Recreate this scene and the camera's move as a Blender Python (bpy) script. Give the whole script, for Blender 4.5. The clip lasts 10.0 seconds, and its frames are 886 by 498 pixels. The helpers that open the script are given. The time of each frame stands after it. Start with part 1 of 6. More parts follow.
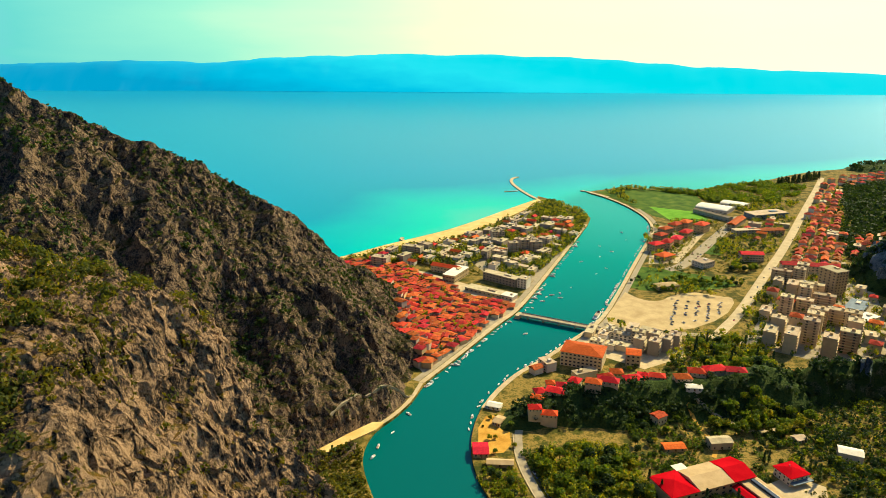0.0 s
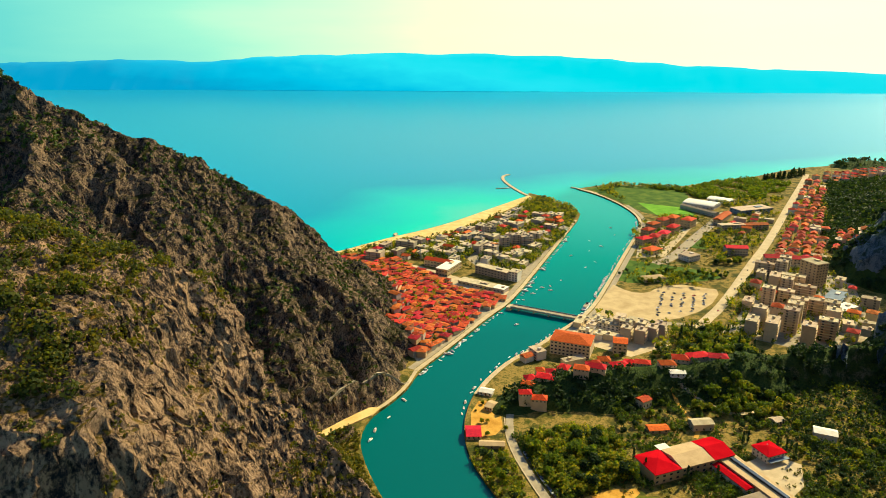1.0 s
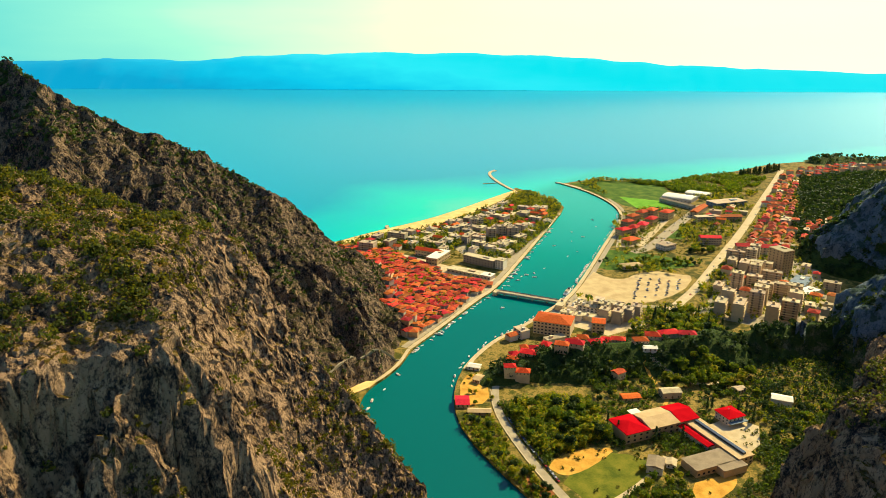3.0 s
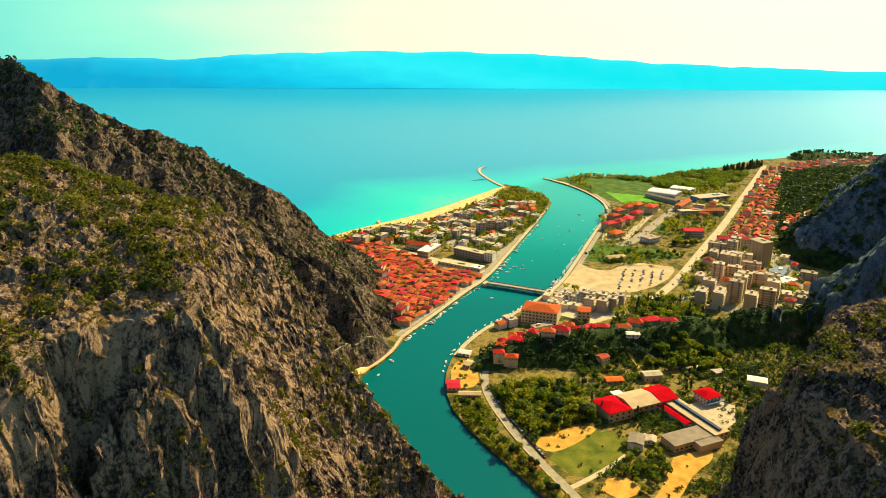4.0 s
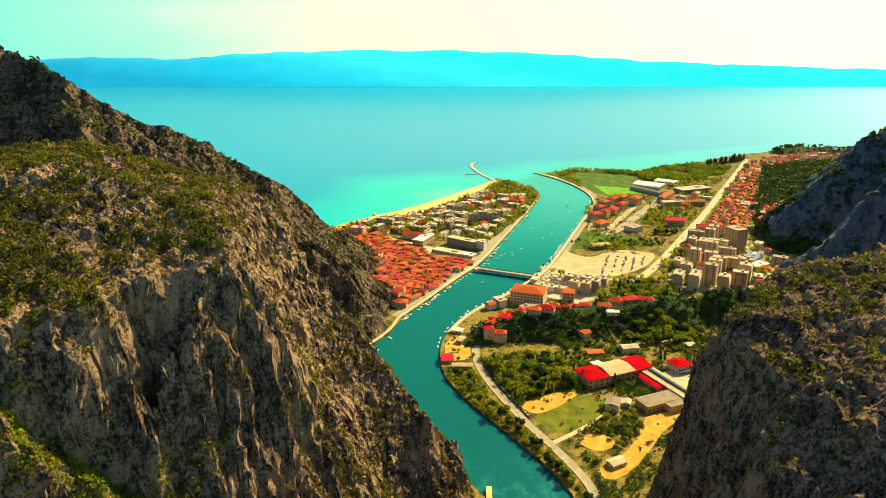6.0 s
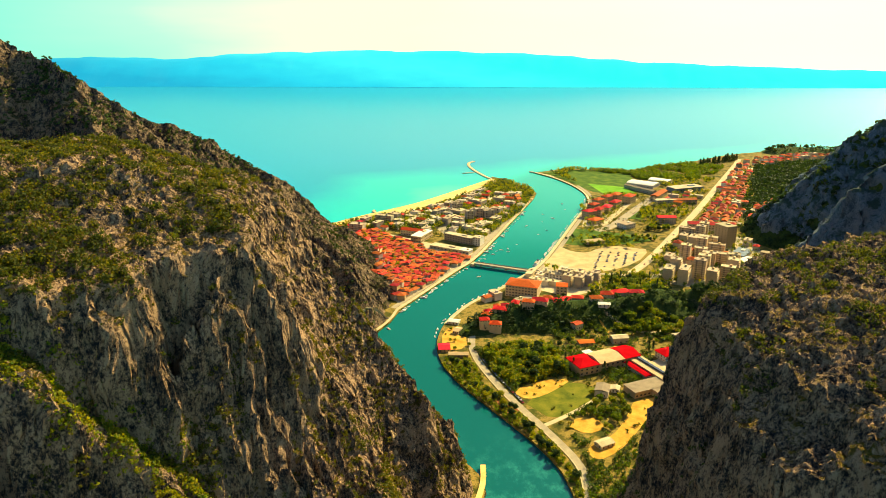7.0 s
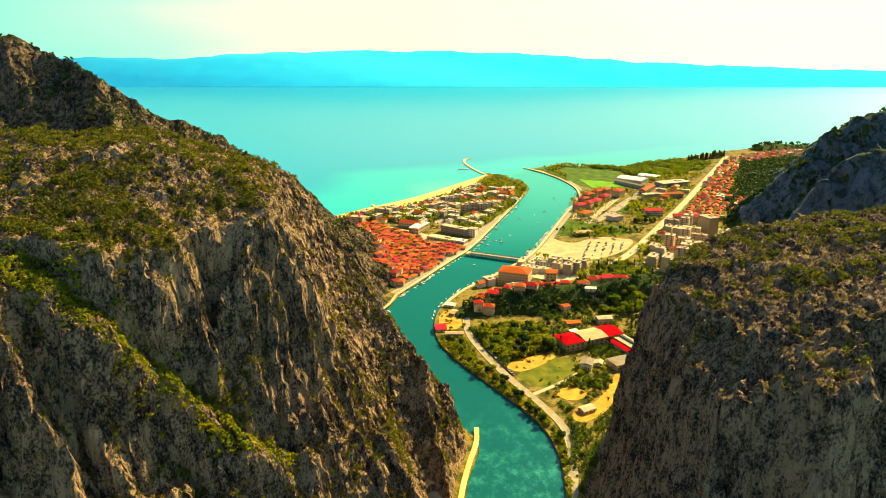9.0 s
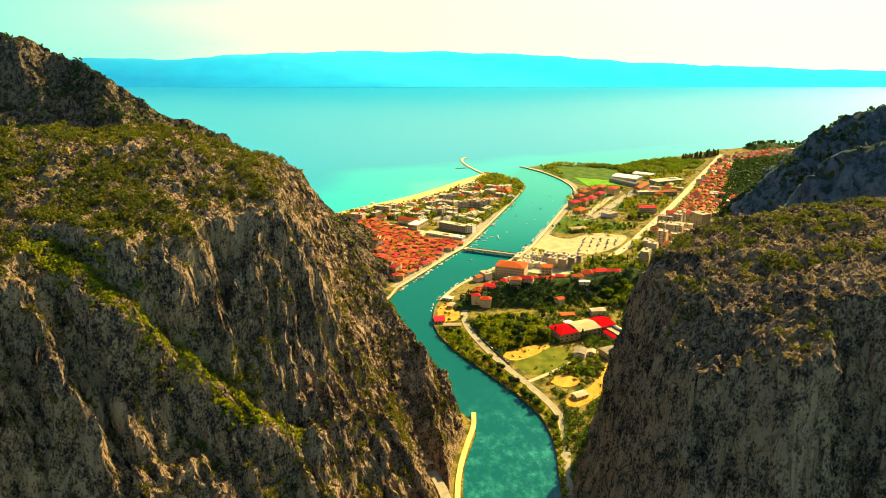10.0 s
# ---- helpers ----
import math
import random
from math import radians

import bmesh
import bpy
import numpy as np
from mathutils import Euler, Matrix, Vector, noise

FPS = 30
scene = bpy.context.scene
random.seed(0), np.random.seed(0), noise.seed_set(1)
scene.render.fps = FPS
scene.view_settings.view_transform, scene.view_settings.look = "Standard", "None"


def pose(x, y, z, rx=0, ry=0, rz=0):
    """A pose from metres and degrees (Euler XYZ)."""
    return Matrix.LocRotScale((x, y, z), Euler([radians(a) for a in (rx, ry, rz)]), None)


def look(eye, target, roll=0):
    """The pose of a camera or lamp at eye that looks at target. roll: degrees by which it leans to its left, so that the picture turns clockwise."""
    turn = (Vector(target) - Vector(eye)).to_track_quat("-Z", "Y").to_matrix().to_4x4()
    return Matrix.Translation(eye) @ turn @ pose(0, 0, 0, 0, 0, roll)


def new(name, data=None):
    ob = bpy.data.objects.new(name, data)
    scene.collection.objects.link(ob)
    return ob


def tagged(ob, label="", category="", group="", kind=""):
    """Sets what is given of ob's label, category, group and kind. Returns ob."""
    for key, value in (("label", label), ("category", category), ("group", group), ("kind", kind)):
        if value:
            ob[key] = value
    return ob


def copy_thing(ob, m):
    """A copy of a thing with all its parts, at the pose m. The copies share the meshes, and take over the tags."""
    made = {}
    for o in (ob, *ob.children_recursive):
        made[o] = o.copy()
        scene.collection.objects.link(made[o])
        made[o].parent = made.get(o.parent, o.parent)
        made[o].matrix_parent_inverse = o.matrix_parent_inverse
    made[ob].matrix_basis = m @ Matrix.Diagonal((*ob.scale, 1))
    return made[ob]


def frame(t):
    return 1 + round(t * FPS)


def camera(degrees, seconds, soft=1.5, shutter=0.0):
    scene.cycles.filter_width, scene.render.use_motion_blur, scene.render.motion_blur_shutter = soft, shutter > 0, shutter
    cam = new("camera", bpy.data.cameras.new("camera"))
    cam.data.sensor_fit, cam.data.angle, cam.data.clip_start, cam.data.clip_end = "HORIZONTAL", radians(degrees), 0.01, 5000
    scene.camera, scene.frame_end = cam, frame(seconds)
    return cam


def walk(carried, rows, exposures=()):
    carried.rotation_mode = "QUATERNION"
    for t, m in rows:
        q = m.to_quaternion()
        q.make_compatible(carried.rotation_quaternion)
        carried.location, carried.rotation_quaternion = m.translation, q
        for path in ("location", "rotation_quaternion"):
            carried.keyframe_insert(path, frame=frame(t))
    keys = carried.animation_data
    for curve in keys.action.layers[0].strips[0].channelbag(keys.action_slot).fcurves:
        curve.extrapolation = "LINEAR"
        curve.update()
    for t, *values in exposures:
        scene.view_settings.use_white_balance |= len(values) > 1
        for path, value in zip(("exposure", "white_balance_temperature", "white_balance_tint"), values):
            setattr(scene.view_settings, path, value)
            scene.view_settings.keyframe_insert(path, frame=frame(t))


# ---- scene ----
cam = camera(66, 10.0, soft=0.65)
# seconds, eye, tilt from straight down, heading, lean
PATH = [
    (0, 0.01, 0.00, 314.25, 72.949, -0.009, 0.066),
    (0.5, -0.48, -11.74, 314.65, 72.875, -0.439, 0.060),
    (1, -1.26, -24.06, 314.82, 72.876, -0.694, 0.072),
    (1.5, -1.62, -36.59, 315.24, 72.872, -0.912, 0.122),
    (2, -2.35, -49.63, 316.01, 72.858, -1.155, 0.097),
    (2.5, -3.41, -62.85, 316.61, 72.848, -1.343, 0.077),
    (4, -6.29, -104.48, 317.42, 72.706, -2.611, 0.135),
    (4.5, -6.96, -118.79, 317.61, 72.668, -2.788, -0.035),
    (5, -7.26, -133.32, 318.33, 72.608, -2.897, -0.176),
    (5.5, -8.19, -147.89, 318.99, 72.584, -3.041, -0.168),
    (7, -9.73, -191.07, 320.88, 72.632, -3.332, 0.083),
    (7.5, -10.49, -205.32, 321.48, 72.602, -3.437, 0.105),
    (8, -11.58, -219.74, 321.95, 72.572, -3.491, 0.066),
    (8.5, -12.60, -233.25, 322.26, 72.643, -3.557, 0.094),
    (9, -13.35, -246.54, 322.70, 72.621, -3.657, 0.055),
    (9.5, -14.23, -259.89, 322.84, 72.663, -3.720, -0.009),
    (10, -15.08, -273.11, 323.58, 72.654, -3.812, 0.002),
]


def drone(x, y, z, tilt, heading, lean):
    return pose(x, y, z, 0, 0, heading) @ pose(0, 0, 0, tilt) @ pose(0, 0, 0, 0, 0, lean)


walk(cam, [(t, drone(*row)) for t, *row in PATH], [(0, 0.58, 6550, 7), (2.5, 0.66, 6650, 7), (5.5, 0.90, 7300, 4), (10, 1.14, 8450, 1)])

# ---- world, sun, exposure ----
SUN_AZ, SUN_EL = radians(46), radians(37)
world = bpy.data.worlds.new("sky")
scene.world = world
world.use_nodes = True
wn, wl = world.node_tree.nodes, world.node_tree.links
wn.clear()
w_out = wn.new("ShaderNodeOutputWorld")
w_bg = wn.new("ShaderNodeBackground")
w_sky = wn.new("ShaderNodeTexSky")
w_sky.sky_type, w_sky.sun_disc = "NISHITA", False
w_sky.sun_elevation, w_sky.sun_rotation = SUN_EL, SUN_AZ
w_sky.air_density, w_sky.dust_density = 1.2, 2.5
w_dim = wn.new("ShaderNodeMixRGB")
w_dim.blend_type, w_dim.inputs["Fac"].default_value = "MULTIPLY", 1.0
w_dim.inputs[2].default_value = (0.048, 0.070, 0.098, 1)
w_geo = wn.new("ShaderNodeTexCoord")
w_sep = wn.new("ShaderNodeSeparateXYZ")
wl.new(w_geo.outputs["Generated"], w_sep.inputs[0])
# hazy spring sky: cream towards the sun, mint and blue away from it, blue overhead
w_dot = wn.new("ShaderNodeVectorMath")
w_dot.operation = "DOT_PRODUCT"
w_dot.inputs[1].default_value = (math.sin(SUN_AZ), math.cos(SUN_AZ), 0)
wl.new(w_geo.outputs["Generated"], w_dot.inputs[0])
w_str = wn.new("ShaderNodeMapping")
w_str.inputs["Scale"].default_value = (1.0, 1.0, 6.0)
w_noise = wn.new("ShaderNodeTexNoise")
w_noise.inputs["Scale"].default_value, w_noise.inputs["Detail"].default_value = 3.0, 6.0
wl.new(w_geo.outputs["Generated"], w_str.inputs[0])
wl.new(w_str.outputs[0], w_noise.inputs["Vector"])
w_add = wn.new("ShaderNodeMath")
w_add.operation, w_add.inputs[1].default_value = "MULTIPLY_ADD", 0.20
wl.new(w_noise.outputs["Fac"], w_add.inputs[0])
w_off = wn.new("ShaderNodeMath")
w_off.operation, w_off.inputs[1].default_value = "SUBTRACT", 0.10
wl.new(w_dot.outputs["Value"], w_off.inputs[0])
wl.new(w_off.outputs[0], w_add.inputs[2])
w_haze = wn.new("ShaderNodeValToRGB")
els = w_haze.color_ramp.elements
els[0].position, els[0].color = 0.0, (0.20, 0.45, 0.70, 1)
els[1].position, els[1].color = 1.0, (0.98, 0.94, 0.66, 1)
els.new(0.24).color = (0.13, 0.58, 0.53, 1)
els.new(0.44).color = (0.30, 0.75, 0.55, 1)
els.new(0.70).color = (0.84, 0.91, 0.56, 1)
wl.new(w_add.outputs[0], w_haze.inputs[0])
w_fade = wn.new("ShaderNodeMapRange")
w_fade.interpolation_type = "SMOOTHSTEP"
w_fade.inputs["From Min"].default_value, w_fade.inputs["From Max"].default_value = 0.08, 0.42
w_fade.inputs["To Min"].default_value, w_fade.inputs["To Max"].default_value = 0.95, 0.0
wl.new(w_sep.outputs[2], w_fade.inputs["Value"])
wl.new(w_sky.outputs[0], w_dim.inputs[1])
w_mix = wn.new("ShaderNodeMixRGB")
wl.new(w_fade.outputs[0], w_mix.inputs["Fac"])
wl.new(w_dim.outputs[0], w_mix.inputs[1])
wl.new(w_haze.outputs[0], w_mix.inputs[2])
wl.new(w_mix.outputs[0], w_bg.inputs["Color"])
w_bg.inputs["Strength"].default_value = 0.88
wl.new(w_bg.outputs[0], w_out.inputs[0])

sun = new("sun", bpy.data.lights.new("sun", "SUN"))
sun.data.energy, sun.data.angle, sun.data.color = 5.0, radians(0.6), (1.0, 0.83, 0.46)
toward = Vector((math.sin(SUN_AZ) * math.cos(SUN_EL), math.cos(SUN_AZ) * math.cos(SUN_EL), math.sin(SUN_EL)))
sun.matrix_world = look(toward * 800, (0, 0, 0))



# ---- materials ----
def material(name, rough=0.8, metal=0.0, spec=0.3):
    m = bpy.data.materials.new(name)
    m.use_nodes = True
    b = m.node_tree.nodes["Principled BSDF"]
    b.inputs["Roughness"].default_value = rough
    b.inputs["Metallic"].default_value = metal
    b.inputs["Specular IOR Level"].default_value = spec
    return m, m.node_tree.nodes, m.node_tree.links, b


def ramp_of(nodes, stops):
    r = nodes.new("ShaderNodeValToRGB")
    els = r.color_ramp.elements
    els[0].position, els[0].color = stops[0][0], (*stops[0][1], 1)
    els[1].position, els[1].color = stops[-1][0], (*stops[-1][1], 1)
    for p, c in stops[1:-1]:
        els.new(p).color = (*c, 1)
    return r


def noise_of(nodes, links, vec, scale, detail=6, rough=0.55, stretch=None):
    n = nodes.new("ShaderNodeTexNoise")
    n.inputs["Scale"].default_value, n.inputs["Detail"].default_value, n.inputs["Roughness"].default_value = scale, detail, rough
    if stretch:
        mp = nodes.new("ShaderNodeMapping")
        mp.inputs["Scale"].default_value = stretch
        links.new(vec, mp.inputs[0])
        vec = mp.outputs[0]
    links.new(vec, n.inputs["Vector"])
    return n


def speckled(name, stops, scale, rough=0.85, bump=0.3, dist=0.1, fine=None, per_object=0.0, spec=0.08, metal=0.0):
    """A surface whose colour wanders over two scales, with fine relief; per_object: how far it differs from thing to thing."""
    m, nodes, links, b = material(name, rough, metal, spec)
    tc = nodes.new("ShaderNodeNewGeometry")
    a = noise_of(nodes, links, tc.outputs["Position"], scale)
    c = noise_of(nodes, links, tc.outputs["Position"], fine or scale * 9, 3)
    mix = nodes.new("ShaderNodeMath")
    mix.operation = "MULTIPLY_ADD"
    mix.inputs[1].default_value = 0.35
    links.new(c.outputs["Fac"], mix.inputs[0])
    sub = nodes.new("ShaderNodeMath")
    sub.operation = "SUBTRACT"
    sub.inputs[1].default_value = 0.175
    links.new(a.outputs["Fac"], sub.inputs[0])
    links.new(sub.outputs[0], mix.inputs[2])
    r = ramp_of(nodes, stops)
    links.new(mix.outputs[0], r.inputs[0])
    out = r.outputs[0]
    if per_object:
        oi = nodes.new("ShaderNodeObjectInfo")
        hs = nodes.new("ShaderNodeHueSaturation")
        v = nodes.new("ShaderNodeMapRange")
        v.inputs["To Min"].default_value, v.inputs["To Max"].default_value = 1 - per_object, 1 + per_object
        links.new(oi.outputs["Random"], v.inputs["Value"])
        links.new(v.outputs[0], hs.inputs["Value"])
        mod = nodes.new("ShaderNodeMath")
        mod.operation, mod.inputs[1].default_value = "MULTIPLY", 7.31
        fr = nodes.new("ShaderNodeMath")
        fr.operation = "FRACT"
        links.new(oi.outputs["Random"], mod.inputs[0])
        links.new(mod.outputs[0], fr.inputs[0])
        h = nodes.new("ShaderNodeMapRange")
        h.inputs["To Min"].default_value, h.inputs["To Max"].default_value = 0.5 - per_object * 0.06, 0.5 + per_object * 0.06
        links.new(fr.outputs[0], h.inputs["Value"])
        links.new(h.outputs[0], hs.inputs["Hue"])
        links.new(out, hs.inputs["Color"])
        out = hs.outputs[0]
    links.new(out, b.inputs["Base Color"])
    if bump:
        bp = nodes.new("ShaderNodeBump")
        bp.inputs["Strength"].default_value, bp.inputs["Distance"].default_value = bump, dist
        links.new(mix.outputs[0], bp.inputs["Height"])
        links.new(bp.outputs[0], b.inputs["Normal"])
    return m


def rock_material(name, lit, mid, dark, grass_a, grass_b, grass_amount):
    m, nodes, links, b = material(name, 0.95, 0, 0.1)
    g = nodes.new("ShaderNodeNewGeometry")
    pos = g.outputs["Position"]
    big = noise_of(nodes, links, pos, 0.035, 8, 0.6)
    ribs = noise_of(nodes, links, pos, 0.22, 7, 0.62, (1.0, 1.0, 0.55))
    blocks = nodes.new("ShaderNodeTexVoronoi")
    blocks.feature = "DISTANCE_TO_EDGE"
    blocks.inputs["Scale"].default_value = 0.45
    warp = nodes.new("ShaderNodeVectorMath")
    warp.operation = "ADD"
    wob = noise_of(nodes, links, pos, 0.3, 4)
    amp = nodes.new("ShaderNodeVectorMath")
    amp.operation = "SCALE"
    amp.inputs["Scale"].default_value = 5.0
    links.new(wob.outputs["Color"], amp.inputs[0])
    links.new(pos, warp.inputs[0])
    links.new(amp.outputs[0], warp.inputs[1])
    links.new(warp.outputs[0], blocks.inputs["Vector"])
    s = nodes.new("ShaderNodeMath")
    s.operation = "MULTIPLY_ADD"
    s.inputs[1].default_value = 0.7
    half = nodes.new("ShaderNodeMath")
    half.operation = "MULTIPLY"
    half.inputs[1].default_value = 0.45
    links.new(big.outputs["Fac"], half.inputs[0])
    links.new(ribs.outputs["Fac"], s.inputs[0])
    links.new(half.outputs[0], s.inputs[2])
    grit = noise_of(nodes, links, pos, 0.85, 7, 0.74, (1.0, 1.0, 0.7))
    s3 = nodes.new("ShaderNodeMath")
    s3.operation = "MULTIPLY_ADD"
    s3.inputs[1].default_value = 1.0
    off = nodes.new("ShaderNodeMath")
    off.operation, off.inputs[1].default_value = "SUBTRACT", 0.50
    links.new(s.outputs[0], off.inputs[0])
    links.new(grit.outputs["Fac"], s3.inputs[0])
    links.new(off.outputs[0], s3.inputs[2])
    # crevice shade is in the colour: near-black where the bump relief lies low
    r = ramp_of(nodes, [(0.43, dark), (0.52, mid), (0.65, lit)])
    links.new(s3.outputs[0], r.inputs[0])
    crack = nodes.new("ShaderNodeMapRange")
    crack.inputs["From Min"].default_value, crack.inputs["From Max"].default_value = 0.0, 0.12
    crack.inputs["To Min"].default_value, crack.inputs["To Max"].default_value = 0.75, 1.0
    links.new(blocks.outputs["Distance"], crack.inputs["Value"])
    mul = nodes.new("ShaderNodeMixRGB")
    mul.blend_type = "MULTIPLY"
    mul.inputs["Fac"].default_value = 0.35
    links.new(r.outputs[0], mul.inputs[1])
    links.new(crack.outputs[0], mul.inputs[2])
    # dry grass and scrub hold on the ledges
    sep = nodes.new("ShaderNodeSeparateXYZ")
    links.new(g.outputs["Normal"], sep.inputs[0])
    gn = noise_of(nodes, links, pos, 0.07, 8, 0.68)
    gf = nodes.new("ShaderNodeMath")
    gf.operation = "MULTIPLY_ADD"
    gf.inputs[1].default_value = 0.42
    links.new(sep.outputs[2], gf.inputs[0])
    links.new(gn.outputs["Fac"], gf.inputs[2])
    gr = nodes.new("ShaderNodeMapRange")
    gr.inputs["From Min"].default_value, gr.inputs["From Max"].default_value = 0.96 - grass_amount, 1.06 - grass_amount
    links.new(gf.outputs[0], gr.inputs["Value"])
    gc = noise_of(nodes, links, pos, 0.6, 5)
    gcr = ramp_of(nodes, [(0.35, grass_a), (0.65, grass_b)])
    links.new(gc.outputs["Fac"], gcr.inputs[0])
    fin = nodes.new("ShaderNodeMixRGB")
    links.new(gr.outputs[0], fin.inputs["Fac"])
    links.new(mul.outputs[0], fin.inputs[1])
    links.new(gcr.outputs[0], fin.inputs[2])
    links.new(fin.outputs[0], b.inputs["Base Color"])
    hsum = nodes.new("ShaderNodeMath")
    hsum.operation = "MULTIPLY_ADD"
    hsum.inputs[1].default_value = 0.12
    links.new(crack.outputs[0], hsum.inputs[0])
    links.new(s3.outputs[0], hsum.inputs[2])
    bp = nodes.new("ShaderNodeBump")
    bp.inputs["Strength"].default_value, bp.inputs["Distance"].default_value = 1.0, 2.4
    links.new(hsum.outputs[0], bp.inputs["Height"])
    links.new(bp.outputs[0], b.inputs["Normal"])
    return m


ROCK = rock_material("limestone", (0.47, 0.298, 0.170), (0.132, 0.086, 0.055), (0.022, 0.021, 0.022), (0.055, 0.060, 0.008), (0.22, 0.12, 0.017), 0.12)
# coastal ridge: limestone copy darkened, its shade and scrub put into the colour
ROCK_SHADED = rock_material("limestone_shaded", (0.27, 0.182, 0.110), (0.056, 0.042, 0.033), (0.014, 0.016, 0.019), (0.014, 0.023, 0.009), (0.070, 0.052, 0.012), 0.19)
# east mountain: limestone copy tinted blue-grey, distance haze put into the colour
ROCK_HAZED = rock_material("limestone_hazed", (0.155, 0.19, 0.215), (0.092, 0.128, 0.152), (0.042, 0.065, 0.08), (0.026, 0.055, 0.046), (0.05, 0.08, 0.058), 0.20)
WOODED = rock_material("wooded_slope", (0.20, 0.18, 0.10), (0.07, 0.09, 0.03), (0.03, 0.05, 0.018), (0.025, 0.055, 0.012), (0.07, 0.10, 0.02), 0.34)
EARTH = speckled("town_ground", [(0.28, (0.034, 0.050, 0.008)), (0.40, (0.070, 0.068, 0.012)), (0.50, (0.19, 0.14, 0.030)), (0.55, (0.32, 0.21, 0.055)), (0.60, (0.13, 0.11, 0.022)), (0.68, (0.058, 0.068, 0.010)), (0.78, (0.040, 0.066, 0.008))], 0.055, 0.95, 0.3, 0.3)
SAND = speckled("beach_sand", [(0.35, (0.66, 0.41, 0.13)), (0.65, (0.82, 0.57, 0.23))], 0.08, 0.95)
CONCRETE = speckled("pale_concrete", [(0.3, (0.44, 0.34, 0.19)), (0.7, (0.60, 0.48, 0.29))], 0.15, 0.9)
ASPHALT = speckled("dusty_asphalt", [(0.3, (0.28, 0.23, 0.15)), (0.7, (0.42, 0.35, 0.23))], 0.2, 0.9)
GRAVEL = speckled("parking_gravel", [(0.3, (0.42, 0.30, 0.14)), (0.7, (0.60, 0.45, 0.23))], 0.07, 0.95)
LAWN = speckled("lawn", [(0.3, (0.07, 0.095, 0.010)), (0.5, (0.13, 0.140, 0.014)), (0.7, (0.20, 0.18, 0.022))], 0.09, 0.95)
LAWN_GREEN = speckled("green_grass", [(0.3, (0.036, 0.085, 0.010)), (0.5, (0.065, 0.125, 0.014)), (0.7, (0.12, 0.17, 0.02))], 0.06, 0.95)
PITCH = speckled("pitch_turf", [(0.3, (0.09, 0.26, 0.015)), (0.7, (0.18, 0.40, 0.03))], 0.05, 0.95)
QUARRY = speckled("ochre_earth", [(0.3, (0.44, 0.21, 0.028)), (0.7, (0.70, 0.39, 0.075))], 0.12, 0.95)


def water_material():
    m, nodes, links, b = material("sea_water", 0.16, 0, 0.30)
    b.inputs["IOR"].default_value = 1.33
    g = nodes.new("ShaderNodeNewGeometry")
    sep = nodes.new("ShaderNodeSeparateXYZ")
    links.new(g.outputs["Position"], sep.inputs[0])

    def math_of(op, *args):
        n = nodes.new("ShaderNodeMath")
        n.operation = op
        for i, a in enumerate(args):
            if isinstance(a, (int, float)):
                n.inputs[i].default_value = a
            else:
                links.new(a, n.inputs[i])
        return n.outputs[0]

    def span(value, a, c):
        n = nodes.new("ShaderNodeMapRange")
        n.interpolation_type = "SMOOTHSTEP"
        n.inputs["From Min"].default_value, n.inputs["From Max"].default_value = a, c
        links.new(value, n.inputs["Value"])
        return n.outputs[0]

    x, y = sep.outputs[0], sep.outputs[1]
    # signed distance seaward of the beach line, and the shallow bottom along it
    off = math_of("ADD", math_of("MULTIPLY", math_of("SUBTRACT", x, -156.0), -0.747), math_of("MULTIPLY", math_of("SUBTRACT", y, 967.0), 0.665))
    along = math_of("ADD", math_of("MULTIPLY", math_of("SUBTRACT", x, -156.0), 0.665), math_of("MULTIPLY", math_of("SUBTRACT", y, 967.0), 0.747))
    seaward = span(off, -60.0, 10.0)
    depth = math_of("ADD", off, math_of("MULTIPLY", math_of("ABSOLUTE", math_of("SUBTRACT", along, 340.0)), 0.55))
    n1 = noise_of(nodes, links, g.outputs["Position"], 0.004, 5)
    depth = math_of("ADD", depth, math_of("MULTIPLY", math_of("SUBTRACT", n1.outputs["Fac"], 0.5), 180.0))
    sea = ramp_of(nodes, [(0.0, (0.08, 0.54, 0.40)), (0.08, (0.0, 0.56, 0.43)), (0.28, (0.0, 0.44, 0.45)), (0.6, (0.0, 0.29, 0.43)), (1.0, (0.0, 0.29, 0.46))])
    links.new(span(depth, -20.0, 620.0), sea.inputs[0])
    # river pales towards the mouth, partly sky reflection put into the colour
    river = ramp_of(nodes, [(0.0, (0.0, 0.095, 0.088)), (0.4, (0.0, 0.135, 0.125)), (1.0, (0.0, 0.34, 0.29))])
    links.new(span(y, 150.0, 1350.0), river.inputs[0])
    mouth = span(y, 1350.0, 1750.0)
    side = math_of("MAXIMUM", seaward, mouth)
    mx = nodes.new("ShaderNodeMixRGB")
    links.new(side, mx.inputs["Fac"])
    # pale riffles over the shallows upstream
    riffle = noise_of(nodes, links, g.outputs["Position"], 0.06, 8, 0.74, (1.2, 0.8, 1.0))
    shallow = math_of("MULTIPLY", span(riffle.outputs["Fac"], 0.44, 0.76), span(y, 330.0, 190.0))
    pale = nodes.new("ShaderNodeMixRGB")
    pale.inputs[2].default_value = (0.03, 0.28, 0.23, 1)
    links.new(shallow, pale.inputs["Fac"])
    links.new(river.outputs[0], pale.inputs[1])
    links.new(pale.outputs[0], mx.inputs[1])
    links.new(sea.outputs[0], mx.inputs[2])
    links.new(mx.outputs[0], b.inputs["Base Color"])
    w1 = noise_of(nodes, links, g.outputs["Position"], 0.35, 4, 0.6, (1.0, 1.6, 1.0))
    w2 = noise_of(nodes, links, g.outputs["Position"], 0.02, 4, 0.6)
